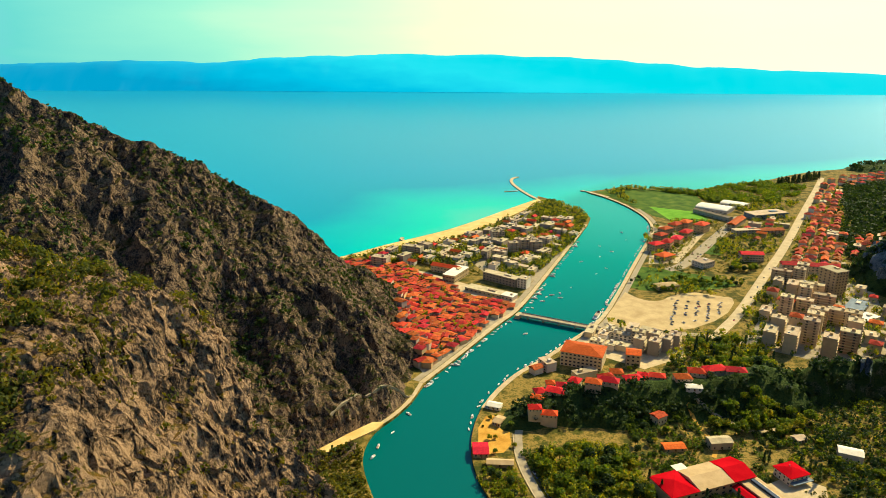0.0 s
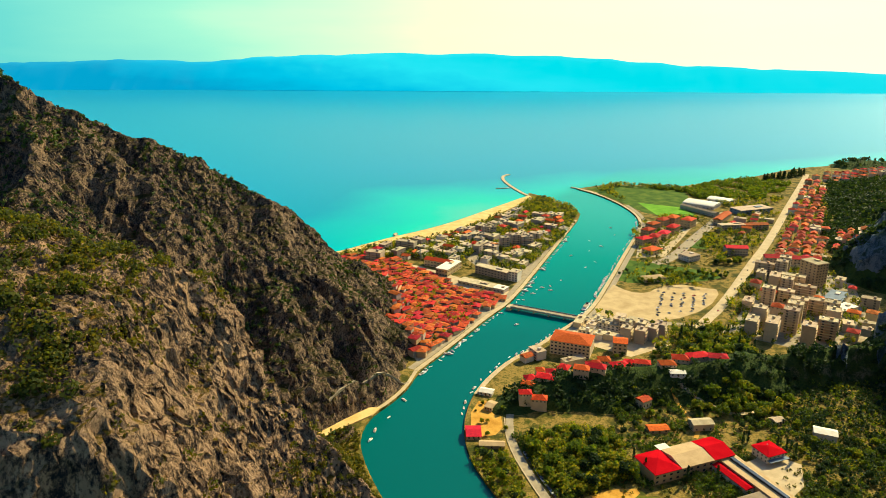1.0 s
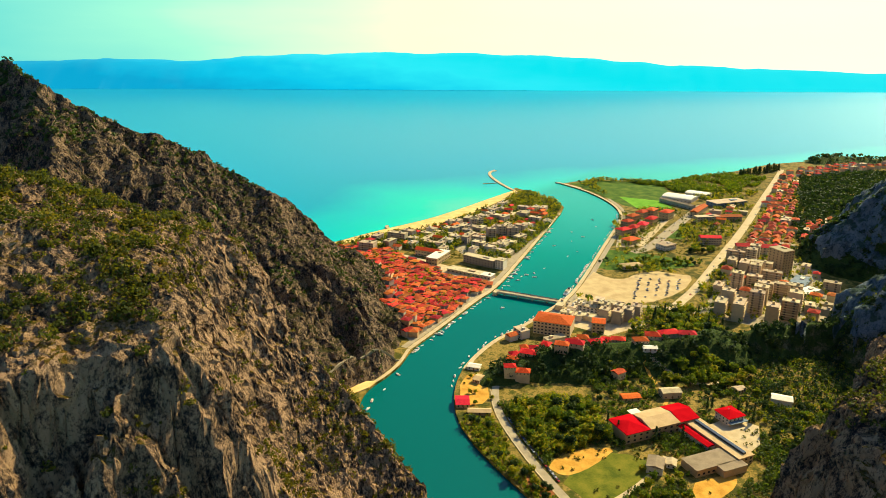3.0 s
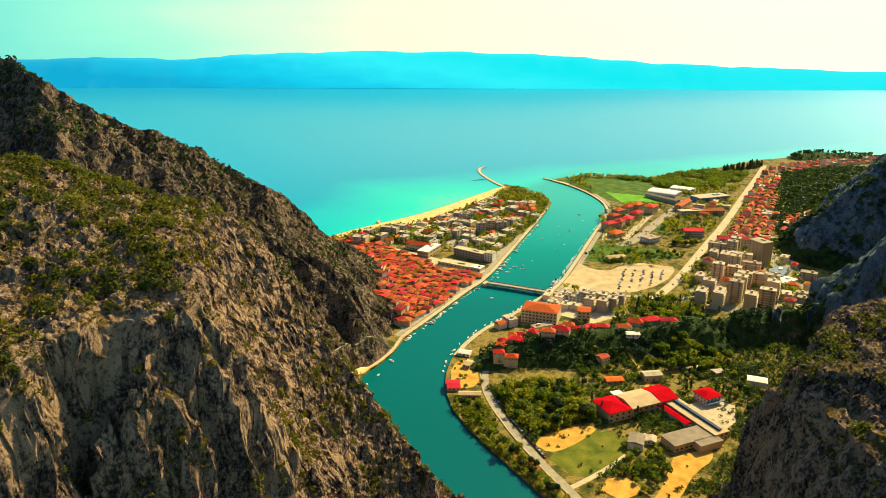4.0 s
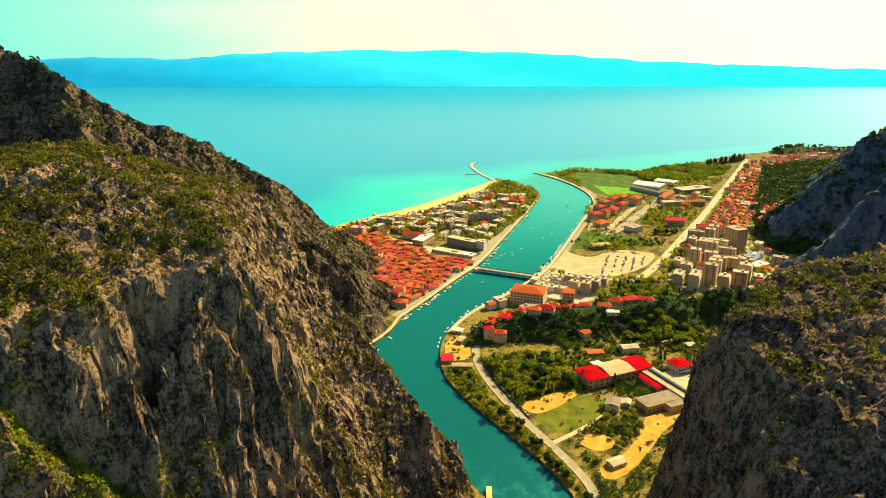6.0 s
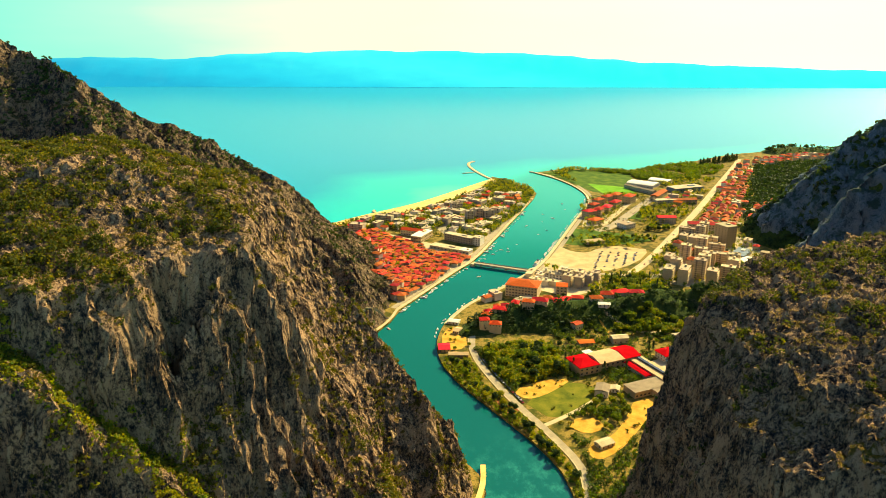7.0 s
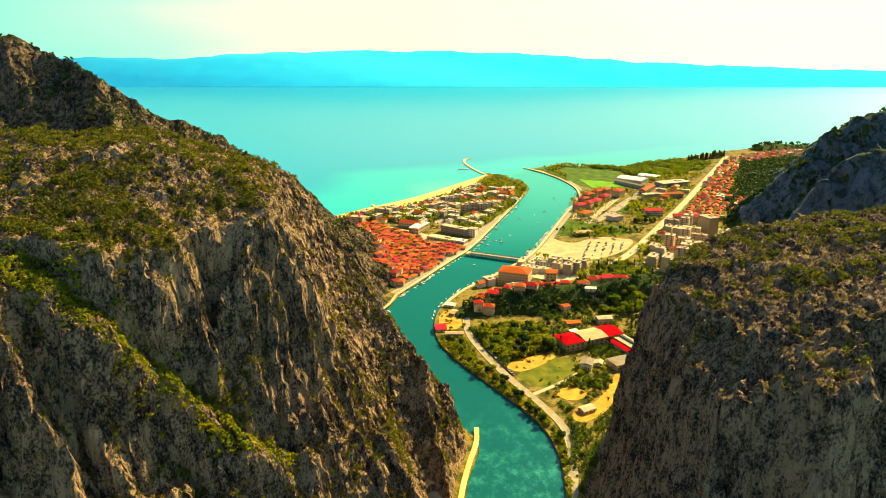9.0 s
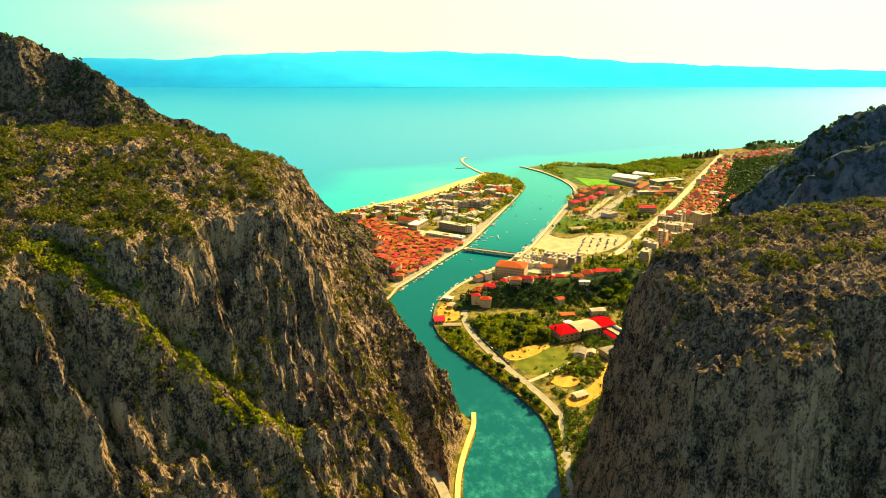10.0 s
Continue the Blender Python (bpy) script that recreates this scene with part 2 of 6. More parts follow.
    hs = math_of("ADD", w1.outputs["Fac"], math_of("MULTIPLY", w2.outputs["Fac"], 2.0))
    bp = nodes.new("ShaderNodeBump")
    bp.inputs["Strength"].default_value, bp.inputs["Distance"].default_value = 0.22, 0.25
    links.new(hs, bp.inputs["Height"])
    # a matt body of water under a thin gloss that grows at a low angle
    body = nodes.new("ShaderNodeBsdfDiffuse")
    links.new(mx.outputs[0], body.inputs["Color"])
    gloss = nodes.new("ShaderNodeBsdfGlossy")
    gloss.inputs["Roughness"].default_value = 0.22
    gloss.inputs["Color"].default_value = (0.68, 0.95, 0.98, 1)
    links.new(bp.outputs[0], gloss.inputs["Normal"])
    lw = nodes.new("ShaderNodeLayerWeight")
    lw.inputs["Blend"].default_value = 0.5
    amount = nodes.new("ShaderNodeMapRange")
    amount.inputs["From Min"].default_value, amount.inputs["From Max"].default_value = 0.70, 0.96
    amount.inputs["To Min"].default_value, amount.inputs["To Max"].default_value = 0.03, 0.42
    links.new(lw.outputs["Facing"], amount.inputs["Value"])
    both = nodes.new("ShaderNodeMixShader")
    links.new(amount.outputs[0], both.inputs[0])
    links.new(body.outputs[0], both.inputs[1])
    links.new(gloss.outputs[0], both.inputs[2])
    links.new(both.outputs[0], nodes["Material Output"].inputs["Surface"])
    return m


WATER = water_material()


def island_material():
    m, nodes, links, b = material("island_haze_glow", 1.0, 0, 0)
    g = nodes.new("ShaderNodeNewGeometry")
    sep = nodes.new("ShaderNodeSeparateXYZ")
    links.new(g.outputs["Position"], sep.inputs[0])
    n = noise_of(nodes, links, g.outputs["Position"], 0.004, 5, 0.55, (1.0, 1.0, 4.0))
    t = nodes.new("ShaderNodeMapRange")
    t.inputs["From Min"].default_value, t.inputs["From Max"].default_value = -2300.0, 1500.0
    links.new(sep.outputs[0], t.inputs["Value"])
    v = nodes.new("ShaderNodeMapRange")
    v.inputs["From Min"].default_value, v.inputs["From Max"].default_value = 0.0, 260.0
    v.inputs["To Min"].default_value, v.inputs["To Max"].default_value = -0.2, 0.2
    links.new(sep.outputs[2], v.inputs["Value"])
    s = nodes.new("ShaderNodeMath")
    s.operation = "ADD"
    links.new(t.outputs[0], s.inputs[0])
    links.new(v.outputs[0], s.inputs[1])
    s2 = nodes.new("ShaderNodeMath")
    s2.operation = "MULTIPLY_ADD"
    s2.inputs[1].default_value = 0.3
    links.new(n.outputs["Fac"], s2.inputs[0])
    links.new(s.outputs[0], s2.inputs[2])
    # distance haze painted as a cyan glow, brighter to the right and upslope
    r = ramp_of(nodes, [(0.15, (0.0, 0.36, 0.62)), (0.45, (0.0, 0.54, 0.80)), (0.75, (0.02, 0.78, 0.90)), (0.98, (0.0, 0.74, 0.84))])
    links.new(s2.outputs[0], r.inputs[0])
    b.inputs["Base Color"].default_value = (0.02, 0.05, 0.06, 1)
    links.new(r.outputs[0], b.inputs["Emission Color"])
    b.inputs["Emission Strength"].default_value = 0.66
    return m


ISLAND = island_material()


# ---- relief ----
def hash_of(ix, iy, iz, seed):
    h = (ix.astype(np.int64) * 374761393 + iy.astype(np.int64) * 668265263 + iz.astype(np.int64) * 1440662683 + seed * 974634777) & 0xFFFFFFFF
    h = ((h ^ (h >> 13)) * 1274126177) & 0xFFFFFFFF
    h = ((h ^ (h >> 16)) * 2246822519) & 0xFFFFFFFF
    return ((h ^ (h >> 15)) & 0xFFFFFF) / 0xFFFFFF


def vnoise(x, y, z, seed=0):
    x, y, z = np.broadcast_arrays(np.asarray(x, float), np.asarray(y, float), np.asarray(z, float))
    ix, iy, iz = np.floor(x), np.floor(y), np.floor(z)
    fx, fy, fz = x - ix, y - iy, z - iz
    fx, fy, fz = (f * f * f * (f * (f * 6 - 15) + 10) for f in (fx, fy, fz))
    out = 0
    for dx in (0, 1):
        for dy in (0, 1):
            for dz in (0, 1):
                w = (fx if dx else 1 - fx) * (fy if dy else 1 - fy) * (fz if dz else 1 - fz)
                out = out + w * hash_of(ix + dx, iy + dy, iz + dz, seed)
    return out * 2 - 1


def fbm(x, y, z=0.0, octaves=4, seed=0, gain=0.5):
    out, a = 0.0, 1.0
    for o in range(octaves):
        out = out + a * vnoise(x * 2 ** o, y * 2 ** o, z * 2 ** o, seed + o)
        a *= gain
    return out


def line_distance(x, y, pts):
    """Distance from plan points to a polyline, and the height of its nearest place (where it has heights)."""
    best = np.full(np.shape(x), 1e9)
    high = np.zeros(np.shape(x))
    for a, c in zip(pts[:-1], pts[1:]):
        ax, ay, bx, by = a[0], a[1], c[0], c[1]
        l2 = (bx - ax) ** 2 + (by - ay) ** 2
        t = np.clip(((x - ax) * (bx - ax) + (y - ay) * (by - ay)) / l2, 0, 1)
        d = np.hypot(x - ax - t * (bx - ax), y - ay - t * (by - ay))
        near = d < best
        best = np.where(near, d, best)
        if len(a) > 2:
            high = np.where(near, a[2] + t * (c[2] - a[2]), high)
    return best, high


def inside(x, y, poly):
    res = np.zeros(np.shape(x), bool)
    for (ax, ay), (bx, by) in zip(poly, poly[1:] + poly[:1]):
        hit = ((ay > y) != (by > y)) & (x < (bx - ax) * (y - ay) / ((by - ay) if by != ay else 1e-9) + ax)
        res ^= hit
    return res


def tent(x, y, crest, slope):
    """A ridge: falls away from its crest line on both sides."""
    best = np.full(np.shape(x), -1e3)
    for a, c in zip(crest[:-1], crest[1:]):
        d, h = line_distance(x, y, [a, c])
        best = np.maximum(best, h - slope * d)
    return best


LEFT_BANK = [(256, 1166), (215, 1063), (155, 916), (94, 767), (66, 726), (36, 674), (10, 629), (-18, 583), (-27, 549), (-42, 521), (-56, 502), (-63, 478),
             (-62, 450), (-45, 400), (-15, 340), (20, 290), (46, 250), (47, 230), (33, 191), (27, 148), (25, 60), (20, -100), (20, -460)]
RIGHT_BANK = [(310, 1436), (343, 1374), (367, 1283), (373, 1193), (354, 1115), (281, 955), (232, 843), (181, 732), (135, 677), (100, 633), (73, 607), (48, 569),
              (34, 538), (24, 499), (22, 464), (27, 430), (42, 390), (66, 345), (90, 300), (106, 262), (110, 230), (109, 200), (103, 164), (98, 130), (95, 60), (95, -460)]
LAND_L = [(-2000, 830), (-400, 880), (-240, 928), (-154, 974), (180, 1349)] + LEFT_BANK + [(-2000, -460)]
LAND_R = [(4200, 1900), (901, 1676), (639, 1515)] + RIGHT_BANK + [(4200, -460)]
WALL_D, WALL_Z = (0, 6, 14, 30, 52, 84, 110, 135), (0, 9, 36, 94, 138, 182, 226, 260)
SHEER_D, SHEER_Z = (0, 4, 14, 26, 40, 60, 100), (0, 9, 46, 96, 142, 202, 260)


def smooth(v):
    v = np.clip(v, 0, 1)
    return v * v * (3 - 2 * v)


LEFT_RIM = [(-460, -40), (-300, -2), (-240, 14), (-200, 26), (-165, 40), (-132, 66), (-104, 94), (-84, 120), (-76, 150), (-73, 182), (-84, 210), (-108, 238), (-150, 270), (-230, 300), (-420, 330), (-600, 330), (-600, -60)]
RIGHT_RIM = [(122, 10), (127, 40), (134, 82), (143, 115), (156, 150), (178, 182), (205, 198), (262, 208), (330, 212), (420, 250), (640, 260), (640, -60), (330, -36), (262, -20), (214, 2), (192, 24), (176, 14), (168, -5), (153, -10), (142, 6)]
RIGHT_X, RIGHT_TOP = (100, 126, 143, 151, 170, 190, 220, 260, 330, 640), (152, 167, 175, 186, 195, 202, 209, 214, 222, 244)


def warped(x, y, size, amount, seed):
    return (x + amount * fbm(x / size, y / size, 0, 4, seed), y + amount * fbm(x / size, y / size, 0, 4, seed + 50))


def terraced(h, x, y, step, seed, amount, riser=0.6):
    """Beds of rock: treads and risers that dip and wander."""
    n = 0.6 * step * fbm(x / 45, y / 45, 0, 3, seed) + 0.10 * (x - y)
    t = (h + n) / step
    k = np.floor(t)
    return h * (1 - amount) + amount * ((k + smooth((t - k - 1 + riser) / riser)) * step - n)


LEFT_SPUR = [(-112, 195, 238), (-84, 204, 214), (-62, 204, 196), (-44, 196, 174), (-27, 186, 150), (-16, 200, 112), (-2, 222, 82), (17, 234, 58), (36, 241, 33), (48, 243, 4)]
LEFT_RAMP = [(-186, 52, 228), (-158, 49, 203), (-143, 49, 188), (-132, 57, 168), (-116, 63, 146), (-97, 66, 124), (-80, 76, 106)]
TUNNEL_ROAD = [(8, 169), (13, 152), (16, 135), (17, 110), (16, 30)]


def left_massif(x, y):
    wx, wy = warped(x, y, 46.0, 13.0, 3)
    d, _ = line_distance(wx, wy, LEFT_RIM)
    d = np.where(inside(wx, wy, LEFT_RIM), 0.0, d)
    d = np.maximum(0, d + 5.0 * fbm(x / 16, y / 16, 0, 3, 4) * np.clip(d / 10, 0, 1))
    # ribs stand one behind the other down the flank
    for wave, deep, lean, seed in ((40, 9.0, 0.012, 141), (12, 3.5, 0.03, 151)):
        along = (x + 0.8 * y) / wave + 0.7 * fbm(x / 34, y / 34, 0, 3, seed) - lean * d
        saw = along - np.floor(along)
        d = np.maximum(0, d + deep * (np.minimum(saw / 0.72, (1 - saw) / 0.28) - 0.5) * np.clip(d / 16, 0, 1))
    top = 240 + 24 * smooth((-75 - x) / 110) - 0.36 * np.maximum(0, 150 - y) - 0.5 * np.maximum(0, y - 200)
    top = top + 3.0 * fbm(x / 30, y / 30, 0, 5, 7)
    h = top - np.interp(d, WALL_D, WALL_Z)
    bank, _ = line_distance(x, y, LEFT_BANK)
    h = terraced(h, x, y, 15.0, 8, 0.34)
    # a grassy ramp slants down across the wall
    off, ramp = line_distance(x + 3 * fbm(x / 12, y / 12, 0, 3, 161), y + 3 * fbm(x / 12, y / 12, 0, 3, 163), LEFT_RAMP)
    k = 0.85 * smooth((11 - off) / 6)
    h = h * (1 - k) + (ramp - 0.5 * off) * k
    h = np.maximum(h, tent(x + 5 * fbm(x / 20, y / 20, 0, 3, 6), y - 2 + 4 * fbm(x / 20, y / 20, 0, 3, 16), LEFT_SPUR, 1.9))
    cut = 1 + np.maximum(0, bank - 9) * (3.4 + 0.8 * fbm(x / 15, y / 15, 0, 3, 9))
    road, _ = line_distance(x, y, TUNNEL_ROAD)
    cut = np.minimum(cut, 4.4 + np.maximum(0, road - 5.5) * 2.4)
    return np.where(inside(x, y, LAND_L), np.minimum(h, cut), -6.0)


def right_massif(x, y):
    wx, wy = warped(x, y, 42.0, 8.0, 13)
    d, _ = line_distance(wx, wy, RIGHT_RIM)
    d = np.where(inside(wx, wy, RIGHT_RIM), 0.0, d)
    d = np.maximum(0, d + 5.0 * fbm(x / 16, y / 16, 0, 3, 14) * np.clip(d / 10, 0, 1))
    # a stepped top that climbs from the brink to the plateau
    top = np.interp(x + 7 * fbm(x / 40, y / 26, 0, 4, 17), RIGHT_X, RIGHT_TOP) - 0.13 * np.maximum(0, y - 120) - 0.25 * np.maximum(0, y - 178)
    top = terraced(top + 2.2 * fbm(x / 22, y / 22, 0, 4, 19), x, y, 5.0, 18, 0.65, 0.35)
    north = smooth((y - 140) / 50)
    h = top - np.interp(d, SHEER_D, SHEER_Z) * (1 - north) - 1.12 * np.interp(d, WALL_D, WALL_Z) * north
    h = np.where(d > 4, terraced(h, x, y, 16.0, 28, 0.3), h)
    bank, _ = line_distance(x, y, RIGHT_BANK)
    cut = 1 + np.maximum(0, bank - 7 - 17 * north) * (6.5 - 3.7 * north)
    return np.where(inside(x, y, LAND_R), np.minimum(h, cut), -6.0)


CREST_FRONT = [(-900, 700, 400), (-521, 640, 338), (-470, 622, 324), (-418, 604, 299), (-360, 585, 276), (-303, 572, 236), (-241, 570, 192), (-190, 572, 146), (-120, 562, 94), (-74, 552, 62), (-48, 548, 30), (-30, 552, 4)]
CREST_BACK = [(-900, 800, 290), (-418, 715, 244), (-370, 722, 228), (-265, 730, 189), (-190, 740, 140), (-150, 752, 104), (-128, 775, 64), (-112, 808, 18), (-100, 835, 2)]
CREST_TOWN = [(-190, 690, 96), (-120, 672, 66), (-70, 640, 44), (-44, 610, 20), (-36, 590, 4)]
SPURS = [[(-351, 585, 254), (-322, 500, 214), (-300, 440, 120)], [(-262, 572, 196), (-215, 500, 128), (-196, 450, 40)], [(-160, 568, 116), (-128, 510, 72), (-112, 470, 14)], [(-418, 604, 284), (-450, 520, 220), (-470, 440, 120)]]


def far_ridge(x, y):
    wx, wy = warped(x, y, 60.0, 13.0, 23)
    h = np.maximum(tent(wx, wy, CREST_FRONT, 1.3), tent(wx, wy, CREST_BACK, 0.92))
    h = np.maximum(h, tent(wx, wy, CREST_TOWN, 0.8))
    for s in SPURS:
        h = np.maximum(h, tent(wx, wy, s, 1.0))
    h = h + 5.0 * fbm(x / 45, y / 45, 0, 5, 27)
    bank, _ = line_distance(x, y, LEFT_BANK)
    landing, _ = line_distance(x, y, [(-54, 506), (-94, 469)])
    h = np.minimum(h, 1 + np.maximum(0, landing - 7) * 2.2)
    return np.where(inside(x, y, LAND_L), np.minimum(h, 1 + np.maximum(0, bank - 5 - 9 * smooth((y - 545) / 30)) * 1.9), -6.0)


CREST_MID = [(52, 500, 5), (83, 522, 15), (150, 542, 23), (218, 550, 25), (290, 562, 31)]
CREST_HILL = [(290, 562, 29), (425, 572, 34), (480, 572, 42), (494, 565, 82), (506, 556, 126), (524, 545, 162), (556, 532, 190), (630, 520, 206), (900, 560, 280), (1300, 640, 350)]
CREST_EAST = [(1300, 950, 330), (1000, 890, 246), (820, 868, 206), (745, 862, 190), (680, 852, 138), (650, 850, 98), (620, 848, 52), (602, 846, 14), (592, 846, 4)]
CREST_FAR = [(2200, 1300, 150), (1500, 1290, 100), (1073, 1200, 84), (900, 1160, 46), (760, 1160, 4)]
CREST_CAPE = [(1000, 1690, 3), (1080, 1700, 22), (1180, 1700, 16), (1300, 1680, 10), (2200, 1600, 30)]


def wooded_hills(x, y):
    wx, wy = warped(x, y, 50.0, 9.0, 33)
    h = np.maximum(tent(wx, wy, CREST_MID, 0.6), tent(wx, wy, CREST_HILL, 1.45))
    h = np.maximum(h, tent(wx, wy, CREST_EAST, 1.1))
    h = np.maximum(h, np.maximum(tent(wx, wy, CREST_FAR, 0.45), tent(wx, wy, CREST_CAPE, 0.4)))
    return h + 1.6 * fbm(x / 30, y / 30, 0, 4, 37)


def east_mountain(x, y):
    wx, wy = warped(x, y, 45.0, 12.0, 43)
    h = np.maximum(tent(wx, wy, CREST_HILL, 1.45), tent(wx, wy, CREST_EAST, 1.1)) + 6 * fbm(x / 40, y / 40, 0, 5, 47)
    return np.where((h > 26) & (wooded_hills(x, y) > 20), np.maximum(h, wooded_hills(x, y)) + 3.0, -6.0)


def height_at(x, y):
    """The ground's height anywhere on land."""
    x, y = np.atleast_1d(np.asarray(x, float)), np.atleast_1d(np.asarray(y, float))
    return np.maximum(2.0, np.maximum(np.maximum(left_massif(x, y), right_massif(x, y)), np.maximum(far_ridge(x, y), wooded_hills(x, y))))


GX, GY = np.arange(-300, 1640, 4.0), np.arange(40, 1960, 4.0)
GZ = height_at(*np.meshgrid(GX, GY))


def ground_z(x, y):
    i, j = min(max((x + 300) / 4, 0), len(GX) - 1.01), min(max((y - 40) / 4, 0), len(GY) - 1.01)
    a, c = int(i), int(j)
    u, v = i - a, j - c
    return float((GZ[c, a] * (1 - u) + GZ[c, a + 1] * u) * (1 - v) + (GZ[c + 1, a] * (1 - u) + GZ[c + 1, a + 1] * u) * v)


def arrays_mesh(name, verts, faces, mat, shade=True):
    me = bpy.data.meshes.new(name)
    verts, faces = np.asarray(verts, np.float32), np.asarray(faces, np.int32)
    n, k = faces.shape
    me.vertices.add(len(verts))
    me.vertices.foreach_set("co", verts.ravel())
    me.loops.add(n * k)
    me.loops.foreach_set("vertex_index", faces.ravel())
    me.polygons.add(n)
    me.polygons.foreach_set("loop_start", np.arange(0, n * k, k, dtype=np.int32))
    me.polygons.foreach_set("use_smooth", np.full(n, shade))
    me.update(calc_edges=True)
    me.materials.append(mat)
    return me


def axis(lo, hi, fine, step):
    """Grid lines: close together on the stretch fine, wide apart outside it."""
    if not fine:
        return np.arange(lo, hi + step, step)
    return np.concatenate([np.arange(lo, fine[0], 4.0), np.arange(fine[0], fine[1], step), np.arange(fine[1], hi + 4, 4.0)])


def relief(name, fn, x0, x1, y0, y1, step, mat, rough, label, lowest=-6.0, fine_x=None, fine_y=None, blocks=0.0):
    xs, ys = axis(x0, x1, fine_x, step), axis(y0, y1, fine_y, step)
    gx, gy = np.meshgrid(xs, ys)
    z = np.maximum(fn(gx, gy), lowest)
    # crags: ledges and blocks push the surface sideways
    steep = np.clip(np.hypot(*np.gradient(z, ys, xs)) / 1.2, 0, 1) * np.clip((z - 3) / 12, 0, 1)
    tall = 19 if blocks else 42
    dx = fbm(gx / 11, gy / 11, z / tall, 5, 61, 0.62) * rough * 1.35 * steep
    dy = fbm(gx / 11, gy / 11, z / tall, 5, 71, 0.62) * rough * 1.35 * steep
    dz = fbm(gx / 6, gy / 6, z / 9, 5, 81, 0.68) * rough * 0.45 * np.clip((z - 3) / 6, 0, 1)
    ledge = np.sin((z + 5 * fbm(gx / 40, gy / 40, 0, 3, 91)) * 0.42) * 1.3 * steep
    if blocks:
        # weathered limestone: ribs, blocks and clints a metre or two across
        dx, dy, ledge = dx * 0.55, dy * 0.55, ledge * 0.5
        high = np.clip((z - 3) / 8, 0, 1)
        for size, amount, seed in ((3.4, 0.75, 131), (1.7, 0.6, 137)):
            bx, by, bz = (c / size + 0.7 * fbm(gx / (2 * size), gy / (2 * size), z / (2 * size), 2, seed + k) for k, c in enumerate((gx, gy, z * 0.8)))
            cell = [hash_of(np.floor(bx), np.floor(by), np.floor(bz), seed + k) - 0.5 for k in (5, 6, 7)]
            dx, dy = dx + cell[0] * blocks * amount * (0.4 + steep) * high, dy + cell[1] * blocks * amount * (0.4 + steep) * high
            dz = dz + cell[2] * blocks * amount * 0.9 * high
    v = np.stack([gx + dx, gy + dy, z + dz + ledge], -1).reshape(-1, 3)
    ny, nx = gx.shape
    i = np.arange(ny * nx).reshape(ny, nx)
    f = np.stack([i[:-1, :-1], i[:-1, 1:], i[1:, 1:], i[1:, :-1]], -1).reshape(-1, 4)
    keep = v[f].max(axis=1)[:, 2] > lowest + 0.5
    ob = new(name, arrays_mesh(name, v, f[keep], mat, not blocks))
    return tagged(ob, label, "mountain", kind="structure")


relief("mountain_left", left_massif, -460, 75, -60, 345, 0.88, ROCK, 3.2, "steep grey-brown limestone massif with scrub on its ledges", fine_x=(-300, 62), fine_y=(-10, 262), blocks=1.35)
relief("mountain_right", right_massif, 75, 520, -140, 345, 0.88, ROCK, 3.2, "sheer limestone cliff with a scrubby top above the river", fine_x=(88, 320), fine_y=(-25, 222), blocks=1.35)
relief("mountain_coast", far_ridge, -900, 20, 330, 1000, 1.9, ROCK_SHADED, 4.0, "rocky coastal ridge falling to the old town", fine_x=(-560, 10), fine_y=(430, 850), blocks=1.1)
relief("mountain_east", east_mountain, 380, 1300, 430, 960, 3.5, ROCK_HAZED, 4.5, "rocky mountain side above the town, painted hazy blue-grey")
relief("hillside", wooded_hills, 40, 700, 430, 960, 4.0, WOODED, 2.5, "dark wooded hillside above the town")
relief("hills_far", wooded_hills, 700, 2300, 430, 2000, 12.0, WOODED, 4.0, "distant wooded hills along the coast")


# ---- land and water ----
def slab(name, outline, top, bottom, mat, label="", category="ground", kind="structure"):
    """A flat piece of ground with sides."""
    from mathutils.geometry import tessellate_polygon
    pts = [Vector((x, y, 0)) for x, y in outline]
    tris = tessellate_polygon([pts])
    n = len(pts)
    verts = [(p.x, p.y, top) for p in pts] + [(p.x, p.y, bottom) for p in pts]
    faces = []
    for t in tris:
        a, c, d = (pts[i] for i in t)
        faces.append(tuple(t) if (c - a).cross(d - a).z > 0 else tuple(reversed(t)))
    area = sum(pts[i].x * pts[(i + 1) % n].y - pts[(i + 1) % n].x * pts[i].y for i in range(n))
    for i in range(n):
        j = (i + 1) % n
        faces.append((i, i + n, j + n, j) if area > 0 else (j, j + n, i + n, i))
    me = bpy.data.meshes.new(name)
    me.from_pydata(verts, [], faces)
    me.materials.append(mat)
    ob = new(name, me)
    return tagged(ob, label or name.replace("_", " "), category, kind=kind)


def softened(pts, rounds=2):
    for _ in range(rounds):
        out = [pts[0]]
        for a, c in zip(pts[:-1], pts[1:]):
            out += [(a[0] * 0.75 + c[0] * 0.25, a[1] * 0.75 + c[1] * 0.25), (a[0] * 0.25 + c[0] * 0.75, a[1] * 0.25 + c[1] * 0.75)]
        pts = out + [pts[-1]]
    return pts


BEACH_OUT = [(-900, 830), (-400, 880), (-240, 928), (-154, 974), (-98, 1036), (-38, 1088), (8, 1130), (62, 1196), (120, 1274), (178, 1350), (196, 1372)]
PUNTA = [(198, 1397), (218, 1369), (244, 1318), (264, 1269), (271, 1215)]
LB, RB = softened(LEFT_BANK), softened(RIGHT_BANK)
COAST_R = [(4200, 1800), (2500, 1700), (1600, 1740), (1300, 1760), (1130, 1760), (1040, 1720), (901, 1676), (729, 1546), (639, 1515), (537, 1450), (470, 1470), (395, 1488), (330, 1450)]
